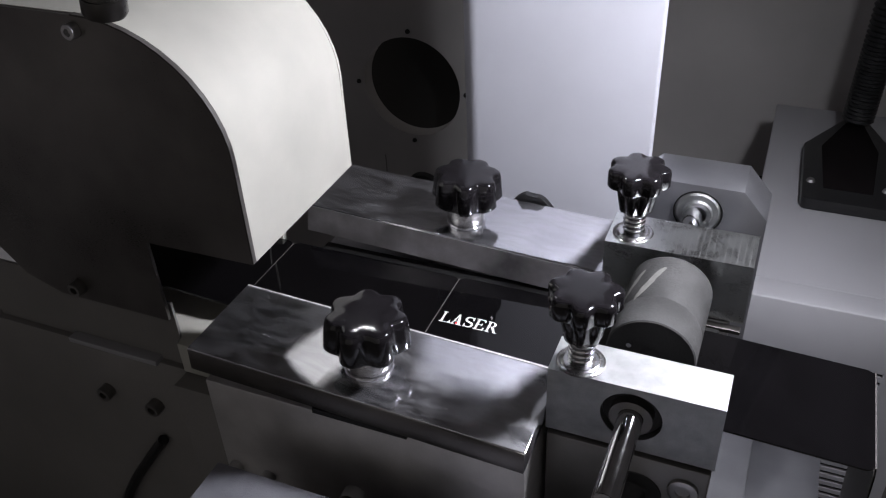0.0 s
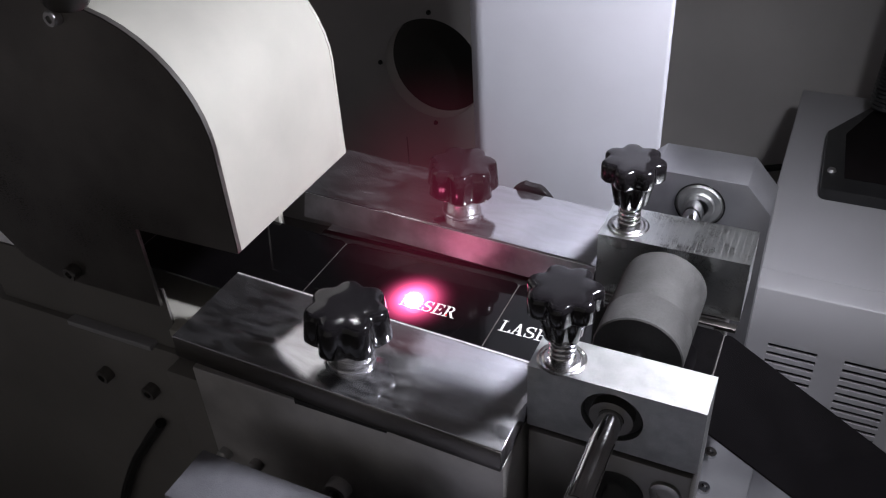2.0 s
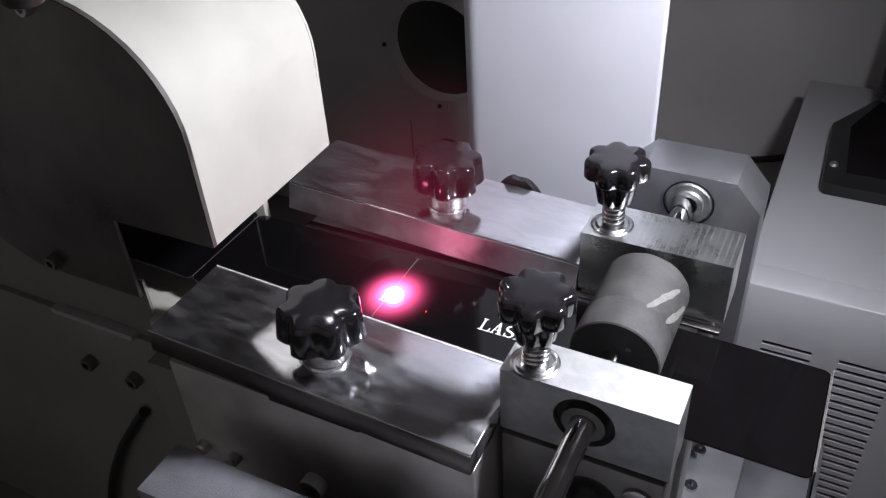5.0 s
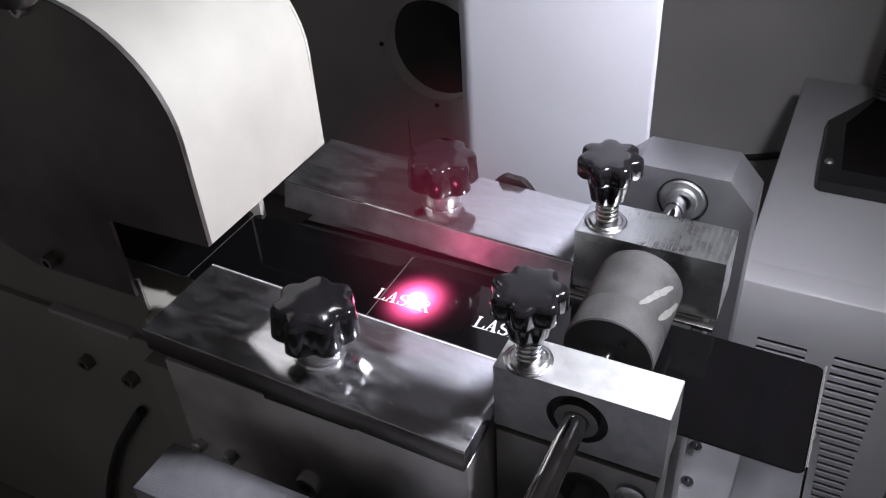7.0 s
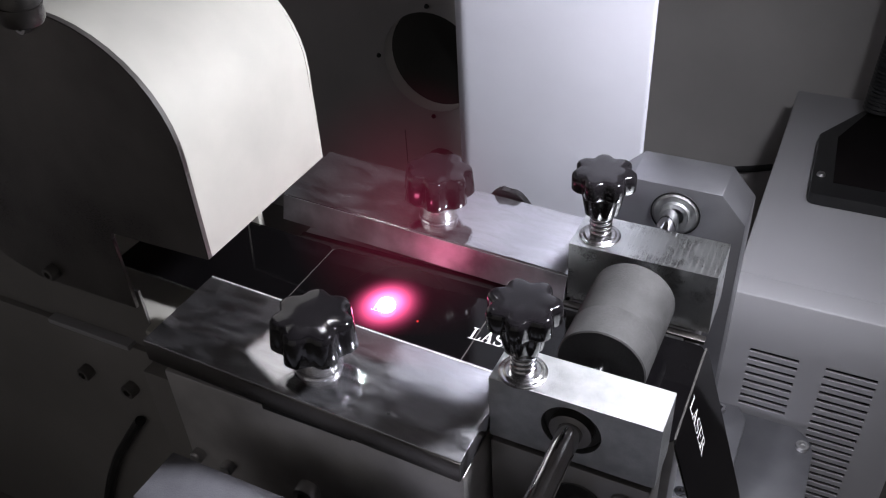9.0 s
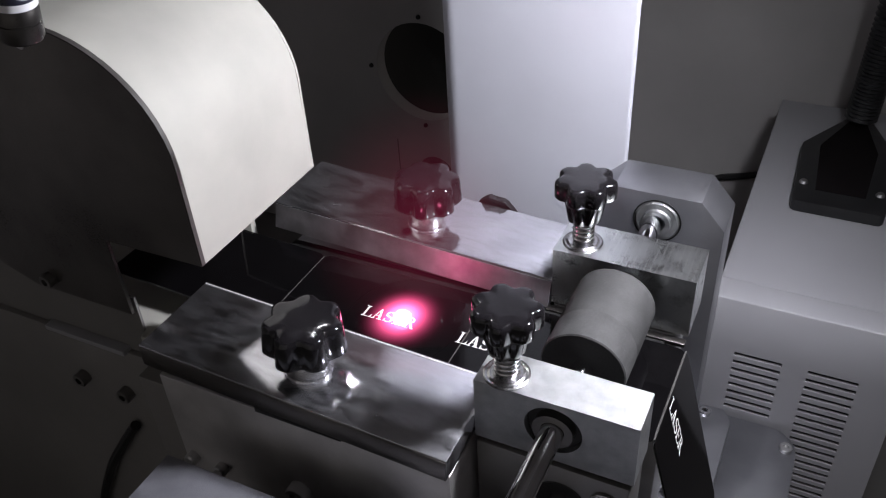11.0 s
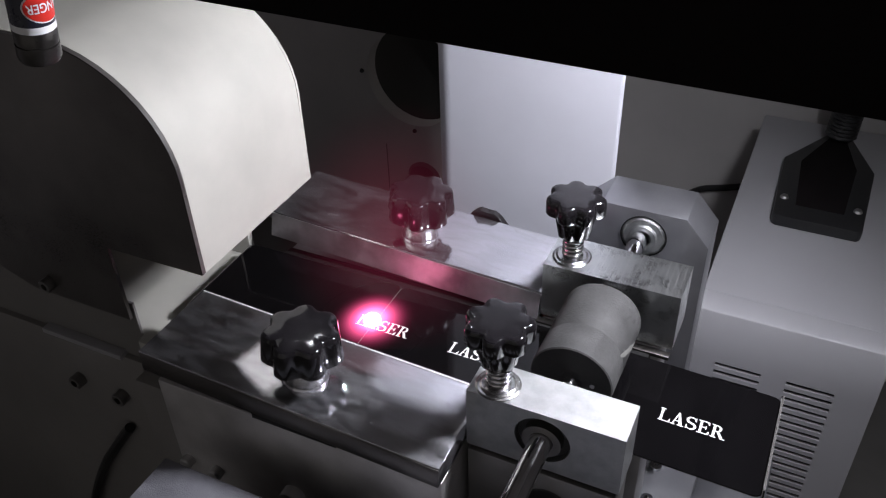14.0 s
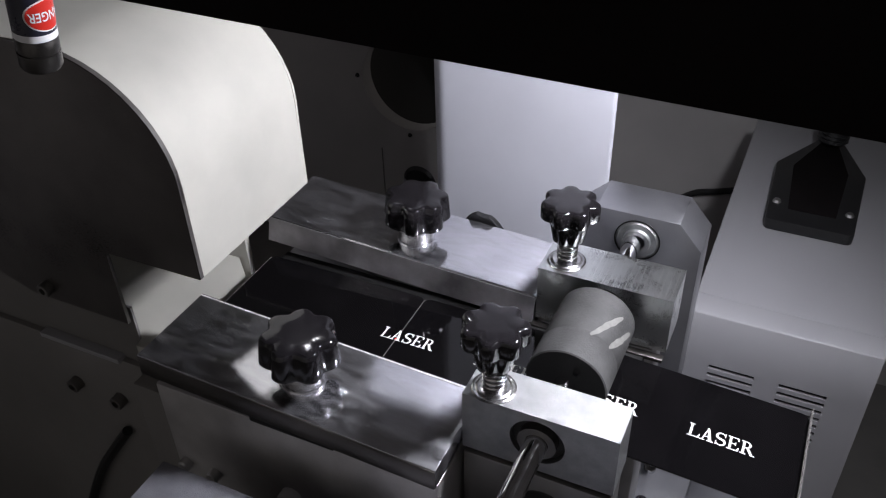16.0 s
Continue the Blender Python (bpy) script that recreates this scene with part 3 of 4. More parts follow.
FEED_K = (0.0, 0.07, 0.315, 0.52, 0.72, 0.80, 0.92, 0.985, 1.0)
STEP, SEAM, PANEL_LEN, LABEL_Z = 0.0540, -0.1065, 0.1020, 0.2820


def advance(t):
    """Feed steps done at t seconds; one step in every four seconds."""
    n = math.floor((t + 0.35) / 4)
    u = t + 0.35 - 4 * n
    return n - 1 + float(np.interp(u, FEED_U, FEED_K))


ROLL_R = 0.0195
roller = thing("pinch_roller", "worn grey rubber pinch roller with pale rub marks", "roller", pose(-0.0350, 0.2780, 0.3015))
TO_Y = pose(0, 0, 0, -90, 0, 0)           # turns a lathe's z axis towards +y
part("sleeve", lathe([(ROLL_R - 0.0006, 0.0), (ROLL_R, 0.0006), (ROLL_R, 0.0175), (ROLL_R - 0.0003, 0.018), (ROLL_R - 0.0003, 0.0190), (ROLL_R, 0.0195), (ROLL_R, 0.0494), (ROLL_R - 0.0006, 0.05)], 64), RUBBER, roller, "grey rubber sleeve", m=TO_Y)
part("end_face", lathe([(0.005, 0.0), (ROLL_R - 0.0005, 0.0)], 64), RUBBER_END, roller, "dark roller end", m=TO_Y @ pose(0, 0, 0.0001))
part("end_face", lathe([(0.005, 0.0), (ROLL_R - 0.0005, 0.0)], 64), RUBBER_END, roller, "dark roller end", m=TO_Y @ pose(0, 0, 0.0499))
part("shaft", lathe([(0, -0.083), (0.0046, -0.083), (0.005, -0.0824), (0.005, 0.120), (0.0046, 0.1205), (0, 0.1205)], 32), CHROME, roller, "chromed shaft", m=TO_Y)
part("set_screw", lathe([(0, 0.002), (0.0012, 0.002), (0.0016, 0.0), (0, 0)], 12), CHROME, roller, m=pose(0.006, 0, 0.009, 90, 0, 0))


def rub_mark(a0, a1, y0, y1, w):
    """A pale streak on the sleeve from angle a0 to a1 (degrees from +x towards +z) and y0 to y1."""
    bm = bmesh.new()
    n, rows, r = 16, [], ROLL_R + 0.00010
    for i in range(n + 1):
        f = i / n
        a = radians(a0 + (a1 - a0) * f)
        y = y0 + (y1 - y0) * f
        ww = w * math.sqrt(max(0.0, 1 - (2 * f - 1) ** 4)) * (0.8 + 0.5 * noise.noise((f * 6, a0, 0)))
        rows.append([])
        for c in range(7):
            d = ww * (c / 3 - 1)
            da = d / ROLL_R * 0.8
            rows[-1].append(bm.verts.new((r * math.cos(a + da), y - d * 0.5, r * math.sin(a + da))))
    for p, q in zip(rows, rows[1:]):
        for c in range(6):
            bm.faces.new((p[c], p[c + 1], q[c + 1], q[c]))
    return bm


part("rub_mark", rub_mark(66, 34, 0.016, 0.041, 0.0034), CHALK, roller, "pale rub streak")
part("rub_mark", rub_mark(34, 6, 0.017, 0.041, 0.0036), CHALK, roller, "pale rub streak")

far = thing("chamfered_block", "dull aluminium bearing block with chamfered corners", "bearing block")
part("block", prism([(-0.075, 0.14), (0.002, 0.14), (0.002, 0.303), (-0.0115, 0.3185), (-0.0585, 0.3185), (-0.075, 0.303)], "y", 0.4010, 0.4310, 0.0004), ANODISED, far)
part("bearing", lathe([(0.005, 0.003), (0.0075, 0.003), (0.008, 0.0012), (0.011, 0.0012), (0.0125, 0.0), (0.005, 0)], 40), MILLED, far, "bright steel bearing ring", m=Matrix.Translation((-0.0335, 0.4009, 0.3020)) @ FACE_FRONT)
part("seal", lathe([(0.0124, 0.0006), (0.0131, 0.0006), (0.0131, 0), (0.0124, 0)], 40), BLACK, far, m=Matrix.Translation((-0.0335, 0.4009, 0.3020)) @ FACE_FRONT)
solid("block_stand", box(-0.072, -0.034, 0.3645, 0.435, 0.104, 0.140), DARK_STEEL, "dark steel stand under the bearing block", "stand")
solid("black_cable", tube(bend_line([(-0.092, 0.8562, -0.149), (-0.090, 0.8562, -0.04), (-0.082, 0.8562, 0.030), (-0.062, 0.8562, 0.056), (-0.031, 0.8562, 0.067), (0.02, 0.8562, 0.084), (0.08, 0.8562, 0.100)], 60), 0.0036, 10), BLACK_PLASTIC,
      "black cable clipped along the rear wall", "cable")
solid("black_clip", prism([(-0.1365, 0.270), (-0.1365, 0.2935), (-0.133, 0.2985), (-0.130, 0.3012), (-0.127, 0.3028), (-0.123, 0.3010), (-0.119, 0.3020), (-0.116, 0.3005), (-0.1135, 0.2975), (-0.109, 0.2925), (-0.109, 0.270)], "y", 0.3885, 0.3925, 0.0006), BLACK_PLASTIC,
             "black plastic clip behind the rear guide plate", "clip")

# ---- visor over the strip's inlet ----
visor = thing("curved_cover", "cream painted curved sheet cover with a dark steel side", "cover")
arc = [(-0.2085, 0.3335), (-0.2085, 0.385)]
for i in range(1, 13):
    a = radians(90 * i / 12)
    arc.append((-0.2085 - 0.066 + 0.066 * math.cos(a), 0.385 + 0.0575 * math.sin(a)))
arc += [(-0.345, 0.4425), (-0.420, 0.4425)]


def sheet(points, y0, y1, th):
    """A bent sheet with thickness that follows a line of (x, z)."""
    inner = []
    for i, p in enumerate(points):
        a, b = Vector(points[max(i - 1, 0)]), Vector(points[min(i + 1, len(points) - 1)])
        d = (b - a).normalized()
        inner.append((p[0] - d.y * th, p[1] + d.x * th))
    bm = bmesh.new()
    rows = [[bm.verts.new((x, y, z)) for x, z in pts] for pts, y in ((points, y0), (points, y1), (inner, y1), (inner, y0))]
    for a, b in zip(rows, rows[1:] + rows[:1]):
        for i in range(len(points) - 1):
            bm.faces.new((a[i], a[i + 1], b[i + 1], b[i]))
    for i in (0, -1):
        bm.faces.new([r[i] for r in rows])
    return bm


part("curved_sheet", sheet(arc, 0.2455, 0.3390, 0.0015), CREAM, visor, "cream painted curved sheet", smooth=30)
side = [(-0.338, 0.2840), (-0.2690, 0.2840), (-0.2690, 0.3320), (-0.2090, 0.3330)] + [(x + 0.0003, z - 0.0003) for x, z in arc[1:]] + [(-0.420, 0.36), (-0.360, 0.292)]
part("side_plate", prism(side, "y", 0.2435, 0.2455), SIDE_STEEL, visor, "dark brushed steel side plate")
part("edge_trim", sheet([(x + 0.0002, z + 0.0002) for x, z in arc[:-2]], 0.2432, 0.2456, 0.0008), EDGE, visor)
part("rear_plate", prism([(x, z) for x, z in side], "y", 0.3372, 0.3388), CREAM, visor, "cream painted rear plate")
socket_screw("screw", (-0.3235, 0.2435, 0.2925), visor, 0.0042, 0.005, mat=DARK_STEEL)
socket_screw("screw", (-0.2745, 0.2435, 0.4360), visor, 0.0034, 0.004, mat=STEEL)
inlet = thing("inlet_block", "cream painted inlet table under the label strip", "inlet")
part("table", prism([(-0.400, 0.2495), (-0.2675, 0.2495), (-0.2675, 0.2425), (-0.2300, 0.2425), (-0.2300, 0.3010), (-0.2630, 0.3318), (-0.400, 0.3318)], "z", 0.2504, 0.2700, 0.0008), CREAM, inlet, "cream painted table under the strip")
part("rear_block", box(-0.330, -0.256, 0.3320, 0.3368, 0.200, 0.2900, 0.001), CREAM, inlet)
part("bed", box(-0.330, -0.236, 0.2642, 0.3318, 0.0, 0.2504), DARK_STEEL, inlet)

# ---- dark side panel ----
side_panel = thing("side_panel", "dark grey painted side panel with socket screws", "panel")
part("sheet", box(-0.700, -0.2680, 0.2440, 0.2600, 0.0, 0.2500, 0.001), DARK_PAINT, side_panel)
part("upper_sheet", box(-0.400, -0.2690, 0.2475, 0.2490, 0.2502, 0.2920), DARK_PAINT, side_panel)
part("ledge", box(-0.345, -0.2850, 0.2415, 0.2500, 0.2490, 0.2525, 0.0006), PANEL_PAINT, side_panel, "pale ledge strip")
for x, z in ((-0.3300, 0.2155), (-0.2960, 0.2150)):
    socket_screw("screw", (x, 0.2440, z), side_panel, 0.0046, 0.006, mat=DARK_STEEL)
part("gap_plate", box(-0.2679, -0.2296, 0.2330, 0.2600, 0.0, 0.2490, 0.001), DARK_PAINT, side_panel)
# black tube stands in for a dark curved slot in the panel
solid("black_slot_tube", tube(bend_line([(-0.296, 0.2400, 0.190), (-0.312, 0.2395, 0.168), (-0.336, 0.239, 0.132), (-0.364, 0.2385, 0.075), (-0.385, 0.238, 0.004)], 40), 0.0032, 10), BLACK_PLASTIC,
      "black tube standing in for a curved slot in the side panel", "hose")

# ---- red pointer module ----
pointer = thing("laser_pointer", "dark metal pointer module with a red warning sticker", "pointer", pose(-0.2005, 0.1890, 0.4690, 0, 9, 0))
PR = 0.0070
part("barrel", lathe([(0, 0), (PR * 0.55, 0), (PR * 0.6, -0.0010), (PR * 0.9, -0.0008), (PR, 0.0005), (PR, 0.0052), (PR * 0.95, 0.0054), (PR * 0.95, 0.0060), (PR, 0.0062), (PR, 0.0100), (PR * 0.97, 0.0104), (PR * 0.97, 0.085), (0, 0.085)], 40), GUNMETAL, pointer)
SR = PR * 0.97


def wrap(a0, a1, z0, z1, r, n=20):
    bm = bmesh.new()
    lo = [bm.verts.new((r * math.cos(radians(a0 + (a1 - a0) * i / n)), r * math.sin(radians(a0 + (a1 - a0) * i / n)), z0)) for i in range(n + 1)]
    hi = [bm.verts.new((v.co.x, v.co.y, z1)) for v in lo]
    for i in range(n):
        bm.faces.new((lo[i], lo[i + 1], hi[i + 1], hi[i]))
    return bm


part("sticker", wrap(-180, 180, 0.0106, 0.0605, SR + 0.00012, 40), NAVY, pointer, "dark wrap-round sticker")
for z in (0.0108, 0.0262):
    part("sticker_band", wrap(-180, 180, z, z + 0.0024, SR + 0.0002, 40), WHITE, pointer, "white sticker band")


def oval(a_mid, z_mid, half_w, half_h, r):
    bm = bmesh.new()
    c = bm.verts.new((r * math.cos(radians(a_mid)), r * math.sin(radians(a_mid)), z_mid))
    rings = []
    for f in (0.33, 0.66, 1.0):
        rings.append([bm.verts.new((r * math.cos(radians(a_mid) + f * half_w * math.cos(q) / r), r * math.sin(radians(a_mid) + f * half_w * math.cos(q) / r), z_mid + f * half_h * math.sin(q))) for q in [2 * math.pi * i / 32 for i in range(32)]])
    for i in range(32):
        bm.faces.new((c, rings[0][i], rings[0][(i + 1) % 32]))
        for a, b in zip(rings, rings[1:]):
            bm.faces.new((a[i], a[(i + 1) % 32], b[(i + 1) % 32], b[i]))
    return bm


part("warning_border", oval(8, 0.0197, 0.0088, 0.0056, SR + 0.00022), WHITE, pointer)
part("warning_oval", oval(8, 0.0197, 0.0083, 0.0051, SR + 0.00032), RED, pointer, "red warning oval")


def text_mesh(word, size, offset=0.0):
    cu = bpy.data.curves.new("text", "FONT")
    cu.body, cu.size, cu.align_x, cu.align_y, cu.offset, cu.resolution_u = word, size, "CENTER", "CENTER", offset, 4
    ob = bpy.data.objects.new("text", cu)
    scene.collection.objects.link(ob)
    bpy.context.view_layer.update()
    me = bpy.data.meshes.new_from_object(ob.evaluated_get(bpy.context.evaluated_depsgraph_get()))
    bpy.data.objects.remove(ob)
    return me


def curved_text():
    bm = bmesh.new()
    me = text_mesh("DANGER", 0.0045, 0.00006)
    bm.from_mesh(me)
    bpy.data.meshes.remove(me)
    bmesh.ops.subdivide_edges(bm, edges=[e for e in bm.edges if e.calc_length() > 0.001], cuts=2)
    bmesh.ops.triangulate(bm, faces=bm.faces[:])
    r = SR + 0.00045
    for v in bm.verts:
        a = radians(8) - v.co.x / r * 0.82
        v.co = (r * math.cos(a), r * math.sin(a), 0.0197 - v.co.y)
    return bm


part("warning_word", curved_text(), WHITE, pointer, smooth=None)
solid("pointer_arm", box(-0.749, -0.1965, 0.182, 0.197, 0.5455, 0.5600, 0.002), DARK_STEEL, "dark steel arm that carries the pointer module", "arm")

# ---- black crossbar of the enclosure's opening ----
direction = Vector((1, -0.2608, 0.1155)).normalized()
up = (Vector((0, 0, 1)) - direction * direction.z).normalized()
back = direction.cross(up)
cross_m = Matrix((( direction.x, back.x, up.x, 0.0), (direction.y, back.y, up.y, 0.0892), (direction.z, back.z, up.z, 0.5441), (0, 0, 0, 1)))
solid("crossbar", box(-0.60, 0.34, -0.018, 0.002, 0.0, 0.16, 0.002), FELT, "matt black crossbar of the enclosure opening", "crossbar", m=cross_m)


# ---- label strip ----
LABEL_Y0, LABEL_W, LABEL_T = 0.2668, 0.0622, 0.0007


def label_outline():
    r, L, W = 0.0042, PANEL_LEN - 0.0003, LABEL_W
    pts = []
    for cx, cy, a0 in ((L - r, r, -90), (L - r, W - r, 0), (r, W - r, 90), (r, r, 180)):
        for i in range(6):
            a = radians(a0 + 18 * i)
            pts.append((cx + r * math.cos(a), cy + r * math.sin(a)))
    return pts


GLYPH = {"L": 0.0060, "A": 0.0064, "S": 0.0056, "E": 0.0060, "R": 0.0064}
letter_mesh = {}


CAP = 0.0080


def stroke(line, widths):
    """A ribbon of varying width along a line, as a polygon."""
    left, right = [], []
    for i, p in enumerate(line):
        d = (Vector(line[min(i + 1, len(line) - 1)]) - Vector(line[max(i - 1, 0)])).normalized()
        n = Vector((-d.y, d.x)) * widths[i] / 2
        left.append((p[0] + n.x, p[1] + n.y))
        right.append((p[0] - n.x, p[1] - n.y))
    return left, right


def glyph(ch):
    """One engraved roman capital with thick stems, thin bars and bracketed serifs, origin at its lower left."""
    if ch in letter_mesh:
        return letter_mesh[ch]
    w, h, k, n, s = GLYPH[ch] * 0.93, CAP, 0.00112, 0.0005, 0.0008
    polys, ribbons = [], []

    def rect(x0, x1, y0, y1):
        polys.append([(x0, y0), (x1, y0), (x1, y1), (x0, y1)])

    def stem(x):
        rect(x, x + k, 0, h)
        rect(x - s, x + k + s, 0, n)
        rect(x - s, x + k + s, h - n, h)

    def tick(x, y, up):
        polys.append([(x - 0.0011, y), (x, y), (x + 0.0001, y + up), (x - 0.0003, y + up)])

    if ch in "LER":
        stem(s)
    if ch == "L":
        rect(s, w, 0, n)
        tick(w, n * 0.5, 0.0021)
    if ch == "E":
        rect(s, w - 0.0002, 0, n)
        rect(s, w - 0.0005, h - n, h)
        rect(s, w - 0.0018, h * 0.5 - n / 2, h * 0.5 + n / 2)
        tick(w - 0.0002, n * 0.5, 0.0019)
        tick(w - 0.0005, h - n * 0.5, -0.0018)
        rect(w - 0.0020, w - 0.0016, h * 0.5 - 0.0011, h * 0.5 + 0.0011)
    if ch == "A":
        top = w * 0.5
        polys.append([(0.0006, 0), (0.0012, 0), (top + 0.0002, h), (top - 0.0004, h)])
        polys.append([(w - 0.0021, 0), (w - 0.0005, 0), (top + 0.0004, h), (top - 0.0006, h)])
        rect(0.0018, w - 0.0018, h * 0.30, h * 0.30 + n)
        rect(-0.0002, 0.0021, 0, n)
        rect(w - 0.0029, w + 0.0002, 0, n)
    if ch == "R":
        arc = [(s + k * 0.5 + 0.0012 + 0.0016 * math.sin(radians(a)), h * 0.745 + (h * 0.255 - n / 2) * math.cos(radians(a))) for a in range(0, 181, 12)]
        ribbons.append(stroke([(s + k * 0.5, h - n / 2)] + arc + [(s + k * 0.5, h * 0.49 + n / 2)], [n] + [n + (k - n) * math.sin(radians(a)) ** 2 for a in range(0, 181, 12)] + [n]))
        polys.append([(w * 0.42, h * 0.5), (w * 0.42 + 0.0014, h * 0.5), (w + 0.0002, 0), (w - 0.0013, 0)])
        rect(w - 0.0012, w + 0.0007, 0, n)
    if ch == "S":
        cx, rx, ry = w * 0.5, w * 0.36, h * 0.235
        upper = [(cx + rx * math.cos(radians(a)), h - 0.0003 - ry + ry * math.sin(radians(a))) for a in range(25, 231, 14)]
        lower = [(cx + rx * 1.06 * math.cos(radians(a)), 0.0003 + ry + ry * math.sin(radians(a))) for a in range(50, -156, -14)]
        line = upper + lower
        m = len(line) - 1
        ribbons.append(stroke(line, [n + (k * 1.1 - n) * math.sin(math.pi * i / m) ** 2 for i in range(len(line))]))
        rect(w * 0.86 - 0.0003, w * 0.86 + 0.0002, h * 0.70, h)
        rect(w * 0.12 - 0.0002, w * 0.12 + 0.0003, 0, h * 0.31)
    bm = bmesh.new()
    for i, poly in enumerate(polys):
        bm.faces.new([bm.verts.new((x, y, 0.000012 * (i + 1))) for x, y in poly])
    for left, right in ribbons:
        a = [bm.verts.new((x, y, 0.000006)) for x, y in left]
        b = [bm.verts.new((x, y, 0.000006)) for x, y in right]
        for i in range(len(a) - 1):
            bm.faces.new((a[i], a[i + 1], b[i + 1], b[i]))
    letter_mesh[ch] = mesh_of("letter", bm, LETTER)
    return letter_mesh[ch]


panel_mesh = mesh_of("film", prism(label_outline(), "z", -LABEL_T, 0.0), LABEL_BLACK, 30)
seam_mesh = mesh_of("seam", box(-0.00045, 0.0001, 0.0015, LABEL_W - 0.0015, -0.0006, 0.00005), LABEL_EDGE)
rim_mesh = mesh_of("cut_edge", prism(label_outline(), "z", -LABEL_T - 0.0003, -LABEL_T), LABEL_EDGE, 30)
panels, letters = {}, []
for i in range(-3, 3):
    ob = thing("label", "glossy black label in a hinged strip" + (", engraved in white" if -2 < i < 3 else ", blank"), "label", group="black labels of the strip")
    for nm, me in (("film", panel_mesh), ("seam", seam_mesh), ("cut_edge", rim_mesh)):
        c = new(nm, me)
        c.parent = ob
    panels[i] = ob

ENGRAVE_Y = 0.2914
for n in range(-1, 4):
    x = 0.0
    for q, ch in enumerate("LASER"):
        along = SEAM - (-0.1580 + STEP * 0 + x) - 0.0 + STEP * n     # distance behind seam 0
        i = math.floor((along - GLYPH[ch] / 2) / PANEL_LEN)
        ob = new("letter", glyph(ch))
        ob.parent = panels[i]
        lx = PANEL_LEN * (i + 1) - along
        ob.matrix_basis = pose(lx, ENGRAVE_Y - LABEL_Y0, 0.00006)
        letters.append((ob, lx, n, q))
        x += GLYPH[ch]

# ---- spark where the beam meets the label ----
spark = thing("laser_spark", "white-pink glowing spark on the label strip", "spark")


def ball(r, squash=1.0, seg=24):
    bm = bmesh.new()
    bmesh.ops.create_uvsphere(bm, u_segments=seg, v_segments=seg // 2, radius=r, matrix=Matrix.Diagonal((1, 1, squash, 1)))
    return bm


part("core", ball(0.0048, 0.8), SPARK, spark, "white-hot spark")
# see-through emissive dome that paints the spark's glow and bloom
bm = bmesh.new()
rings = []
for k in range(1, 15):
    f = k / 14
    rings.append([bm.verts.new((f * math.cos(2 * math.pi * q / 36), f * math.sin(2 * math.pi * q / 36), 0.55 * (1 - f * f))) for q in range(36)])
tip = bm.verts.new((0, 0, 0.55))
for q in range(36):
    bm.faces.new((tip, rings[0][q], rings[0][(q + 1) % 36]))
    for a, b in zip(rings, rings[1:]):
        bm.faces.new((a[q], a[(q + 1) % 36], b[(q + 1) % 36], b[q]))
dome = part("fading_glow", bm, HALO, spark, "pink plasma glow and bloom painted round the spark")
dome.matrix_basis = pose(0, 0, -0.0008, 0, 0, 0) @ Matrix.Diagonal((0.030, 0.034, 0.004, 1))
# added emissive disc that paints a pink light veil above the spark
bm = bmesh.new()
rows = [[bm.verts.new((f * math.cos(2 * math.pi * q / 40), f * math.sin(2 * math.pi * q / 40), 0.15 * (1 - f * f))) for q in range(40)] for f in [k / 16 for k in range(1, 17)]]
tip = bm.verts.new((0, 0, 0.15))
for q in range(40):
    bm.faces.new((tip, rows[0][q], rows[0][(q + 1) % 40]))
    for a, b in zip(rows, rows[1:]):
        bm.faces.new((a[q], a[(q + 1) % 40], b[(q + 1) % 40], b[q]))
veil = part("pink_veil", bm, GLOW_VEIL, spark, "faint pink veil painted as glow above the spark")
veil.matrix_basis = pose(0.010, 0.014, 0.050, 62, 0, 25) @ Matrix.Diagonal((0.062, 0.068, 0.062, 1))



# projected pointer dot, drawn as a tiny disc that glows by itself
solid("aiming_dot", lathe([(0, 0.0002), (0.0004, 0.0002), (0.0005, 0.0), (0, 0.0)], 14), AIM, "small red aiming dot on the black label strip", "light dot", m=pose(-0.1318, 0.2924, LABEL_Z + 0.0001))


# ---- motions ----
def droop(i, t):
    """Angle below level of label i at t seconds, for labels past the roller."""
    if i == -2:
        return float(np.interp(t, (0.0, 0.5, 0.6, 0.7, 0.8, 0.9, 1.0, 3.55, 3.65, 3.75, 3.85, 3.95, 4.05, 4.2, 5.0), (0, 2, 6, 16, 28, 35, 32, 32, 38, 56, 88, 76, 69, 80, 86)))
    if i == -1:
        return float(np.interp(t, (8.0, 8.3, 8.5, 8.7, 8.85, 9.1, 11.6, 11.9, 12.2, 12.5, 13.0), (0, 3, 12, 48, 70, 75, 75, 82, 84, 86, 87)))
    return 0.0


def sag(end):
    """Slight sag of the last level label, by how far its end juts out."""
    return float(np.interp(end, (0.035, 0.055, 0.075), (0.2, 1.8, 3.6)))


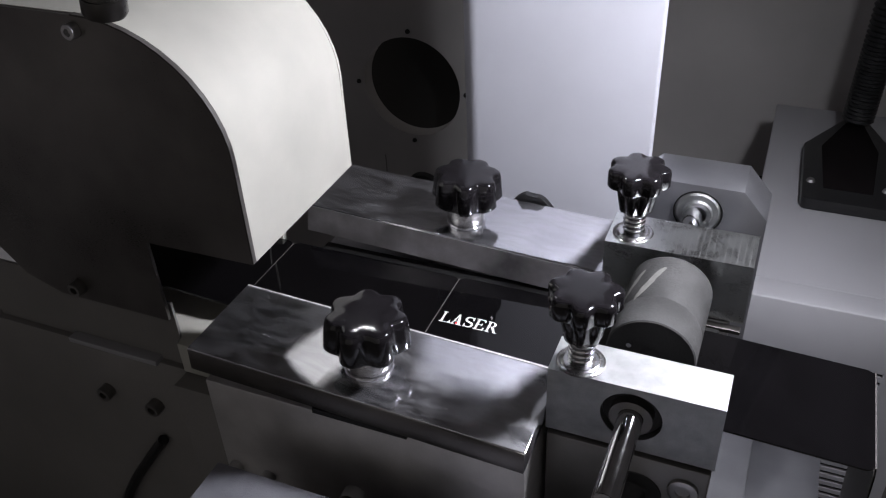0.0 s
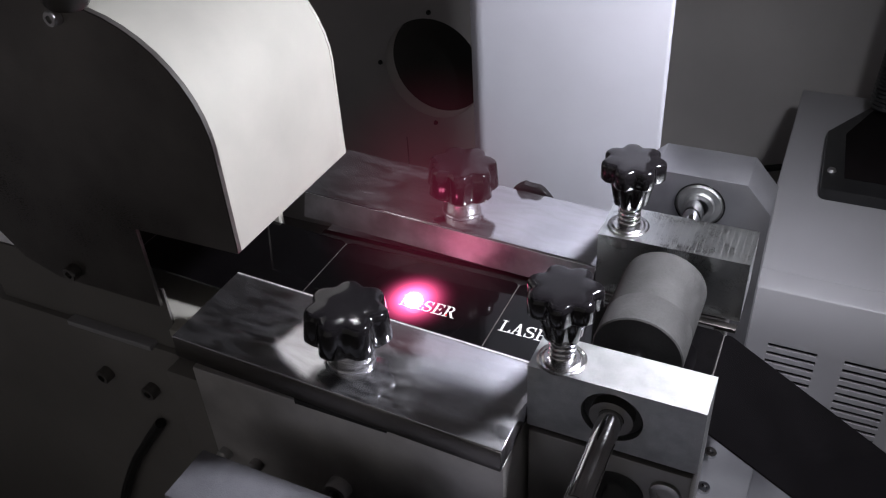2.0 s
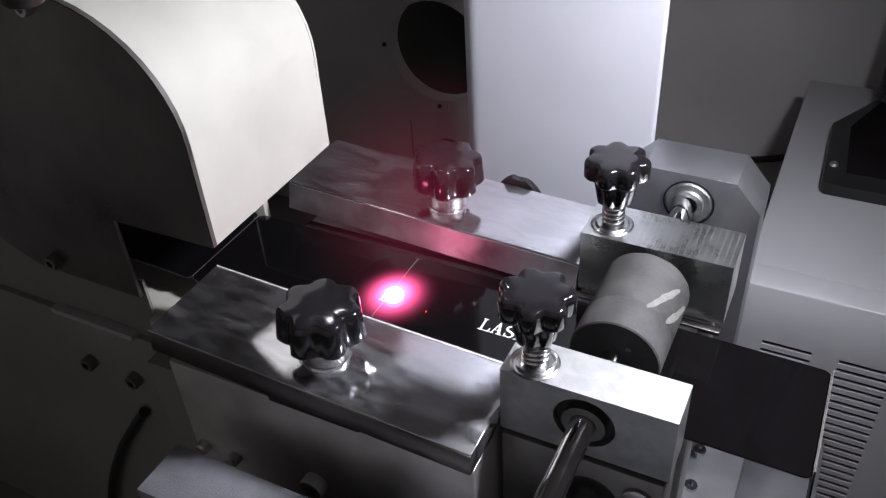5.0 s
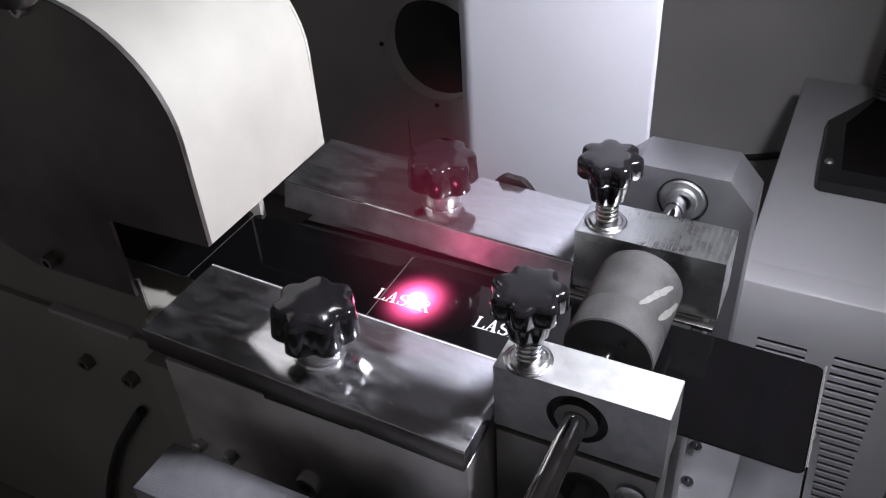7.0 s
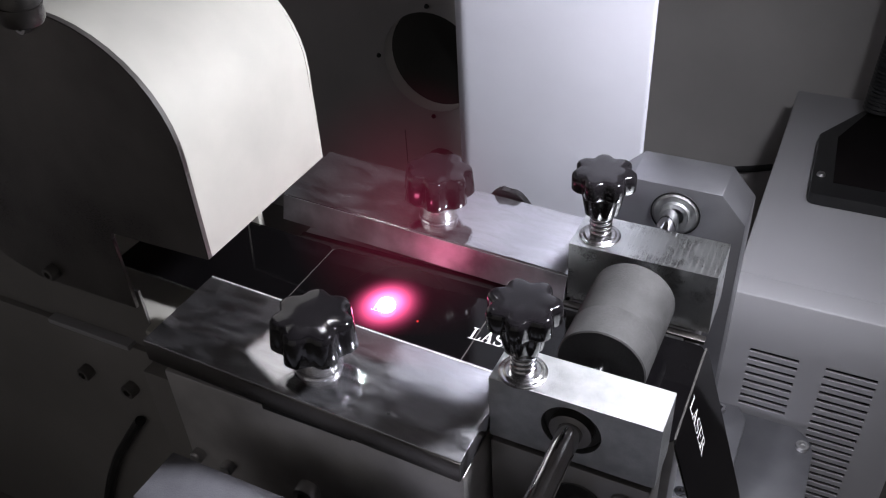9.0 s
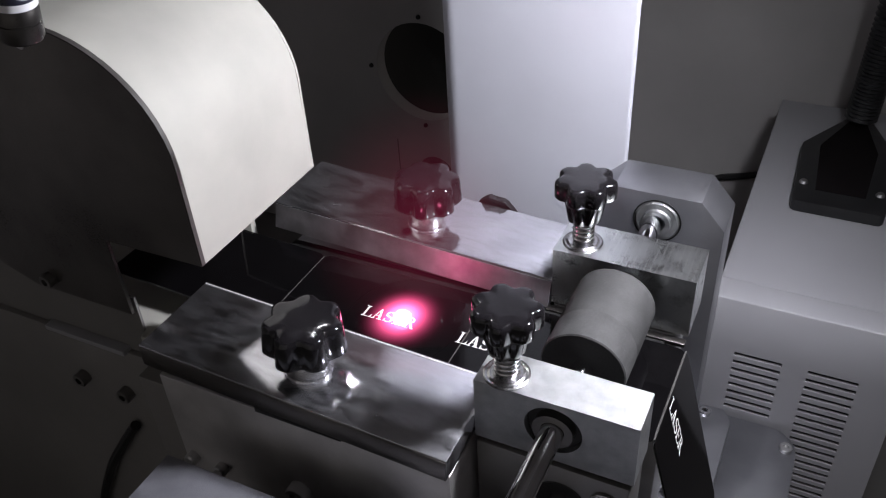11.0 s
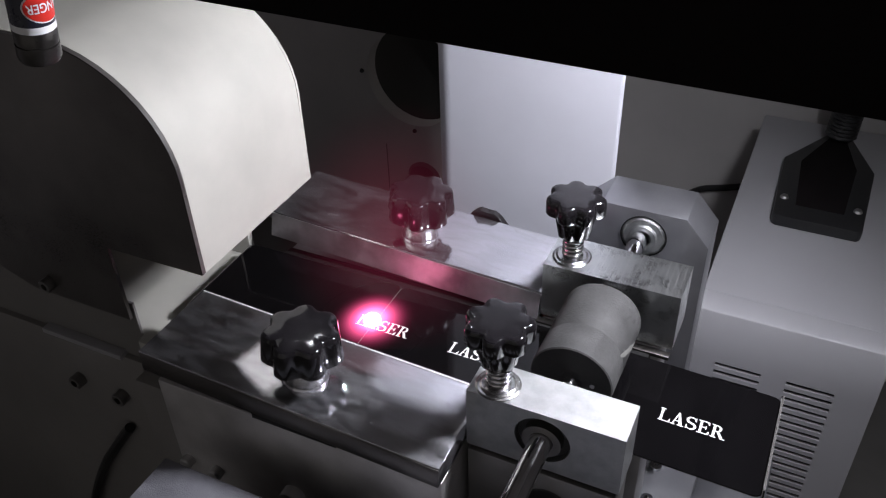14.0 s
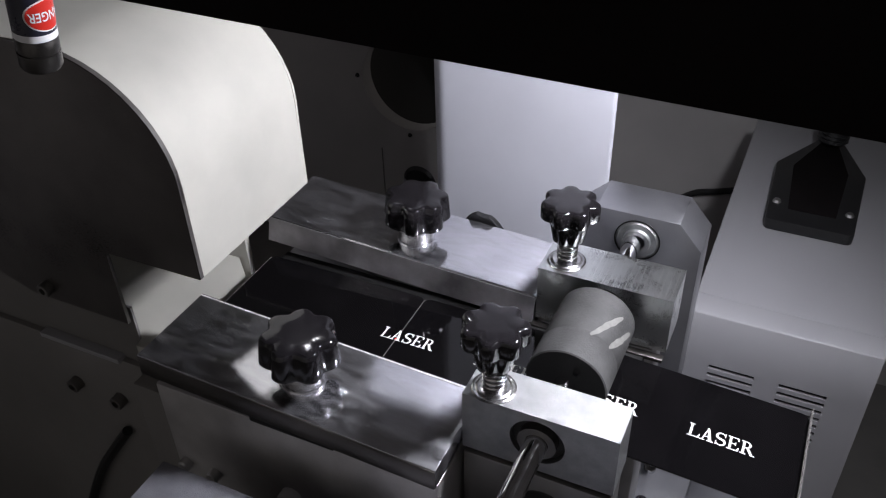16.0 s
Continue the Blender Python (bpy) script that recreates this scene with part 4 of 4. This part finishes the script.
def panel_pose(i, t):
    seam0 = SEAM + STEP * advance(t)
    x, z = seam0 - PANEL_LEN * (i + 1), LABEL_Z
    if i > 0:
        # upstream of the plates the strip comes in slightly raised
        end = panel_pose(i - 1, t).translation
        tilt = float(np.interp(end.x, (-0.200, -0.145), (3.0, 0.0)))
        return pose(end.x - PANEL_LEN * math.cos(radians(tilt)), LABEL_Y0, end.z + PANEL_LEN * math.sin(radians(tilt)), 0, tilt, 0)
    if i == -3:
        m = panel_pose(-2, t) @ Vector((PANEL_LEN, LABEL_W / 2, 0))
        return pose(m.x, LABEL_Y0, m.z, 0, 88, 0)
    if i == -2 and t > 8:
        m = panel_pose(-1, t) @ Vector((PANEL_LEN, LABEL_W / 2, 0))
        return pose(m.x, LABEL_Y0, m.z, 0, 88, 0)
    return pose(x, LABEL_Y0, z, 0, max(droop(i, t), sag(x + PANEL_LEN) if x < -0.004 else 0.0), 0)


def spark_x(u):
    return float(np.interp(u, (0.87, 0.9, 1.52, 1.56, 2.0, 2.5, 3.0, 3.5, 3.6), (-0.1555, -0.1555, -0.1295, -0.1580, -0.1510, -0.1425, -0.1358, -0.1305, -0.1295)))


def motions():
    ticks = [k / 10 for k in range(161)]
    for i, ob in panels.items():
        walk(ob, [(t, panel_pose(i, t)) for t in ticks])
    walk(roller, [(t, pose(-0.0350, 0.2780, 0.3015, 0, -math.degrees(STEP / ROLL_R) * (advance(t) - 1), 0)) for t in ticks])
    rows, rest = [], (-0.15, 0.2382, 0.15)
    for k in range(481):
        t = k / 30
        u = (t % 4) + (0.065 if t > 12 else 0.0)
        x, y, z = rest
        if 0.87 <= u <= 3.61:
            x, y, z = spark_x(u), 0.2958 + 0.0012 * math.sin(u * 47), LABEL_Z + 0.0012
        rows.append((t, pose(x, y, z)))
    walk(spark, rows)
    for ob, lx, n, q in letters:
        if n < 0:
            continue
        on = 4 * n + 0.93 + 0.125 * q - (0.04 if n == 3 else 0.0)
        y = ENGRAVE_Y - LABEL_Y0
        walk(ob, [(0.0, pose(lx, y, -0.00035)), (on - 0.04, pose(lx, y, -0.00035)), (on, pose(lx, y, 0.00006)), (16.0, pose(lx, y, 0.00006))])


motions()
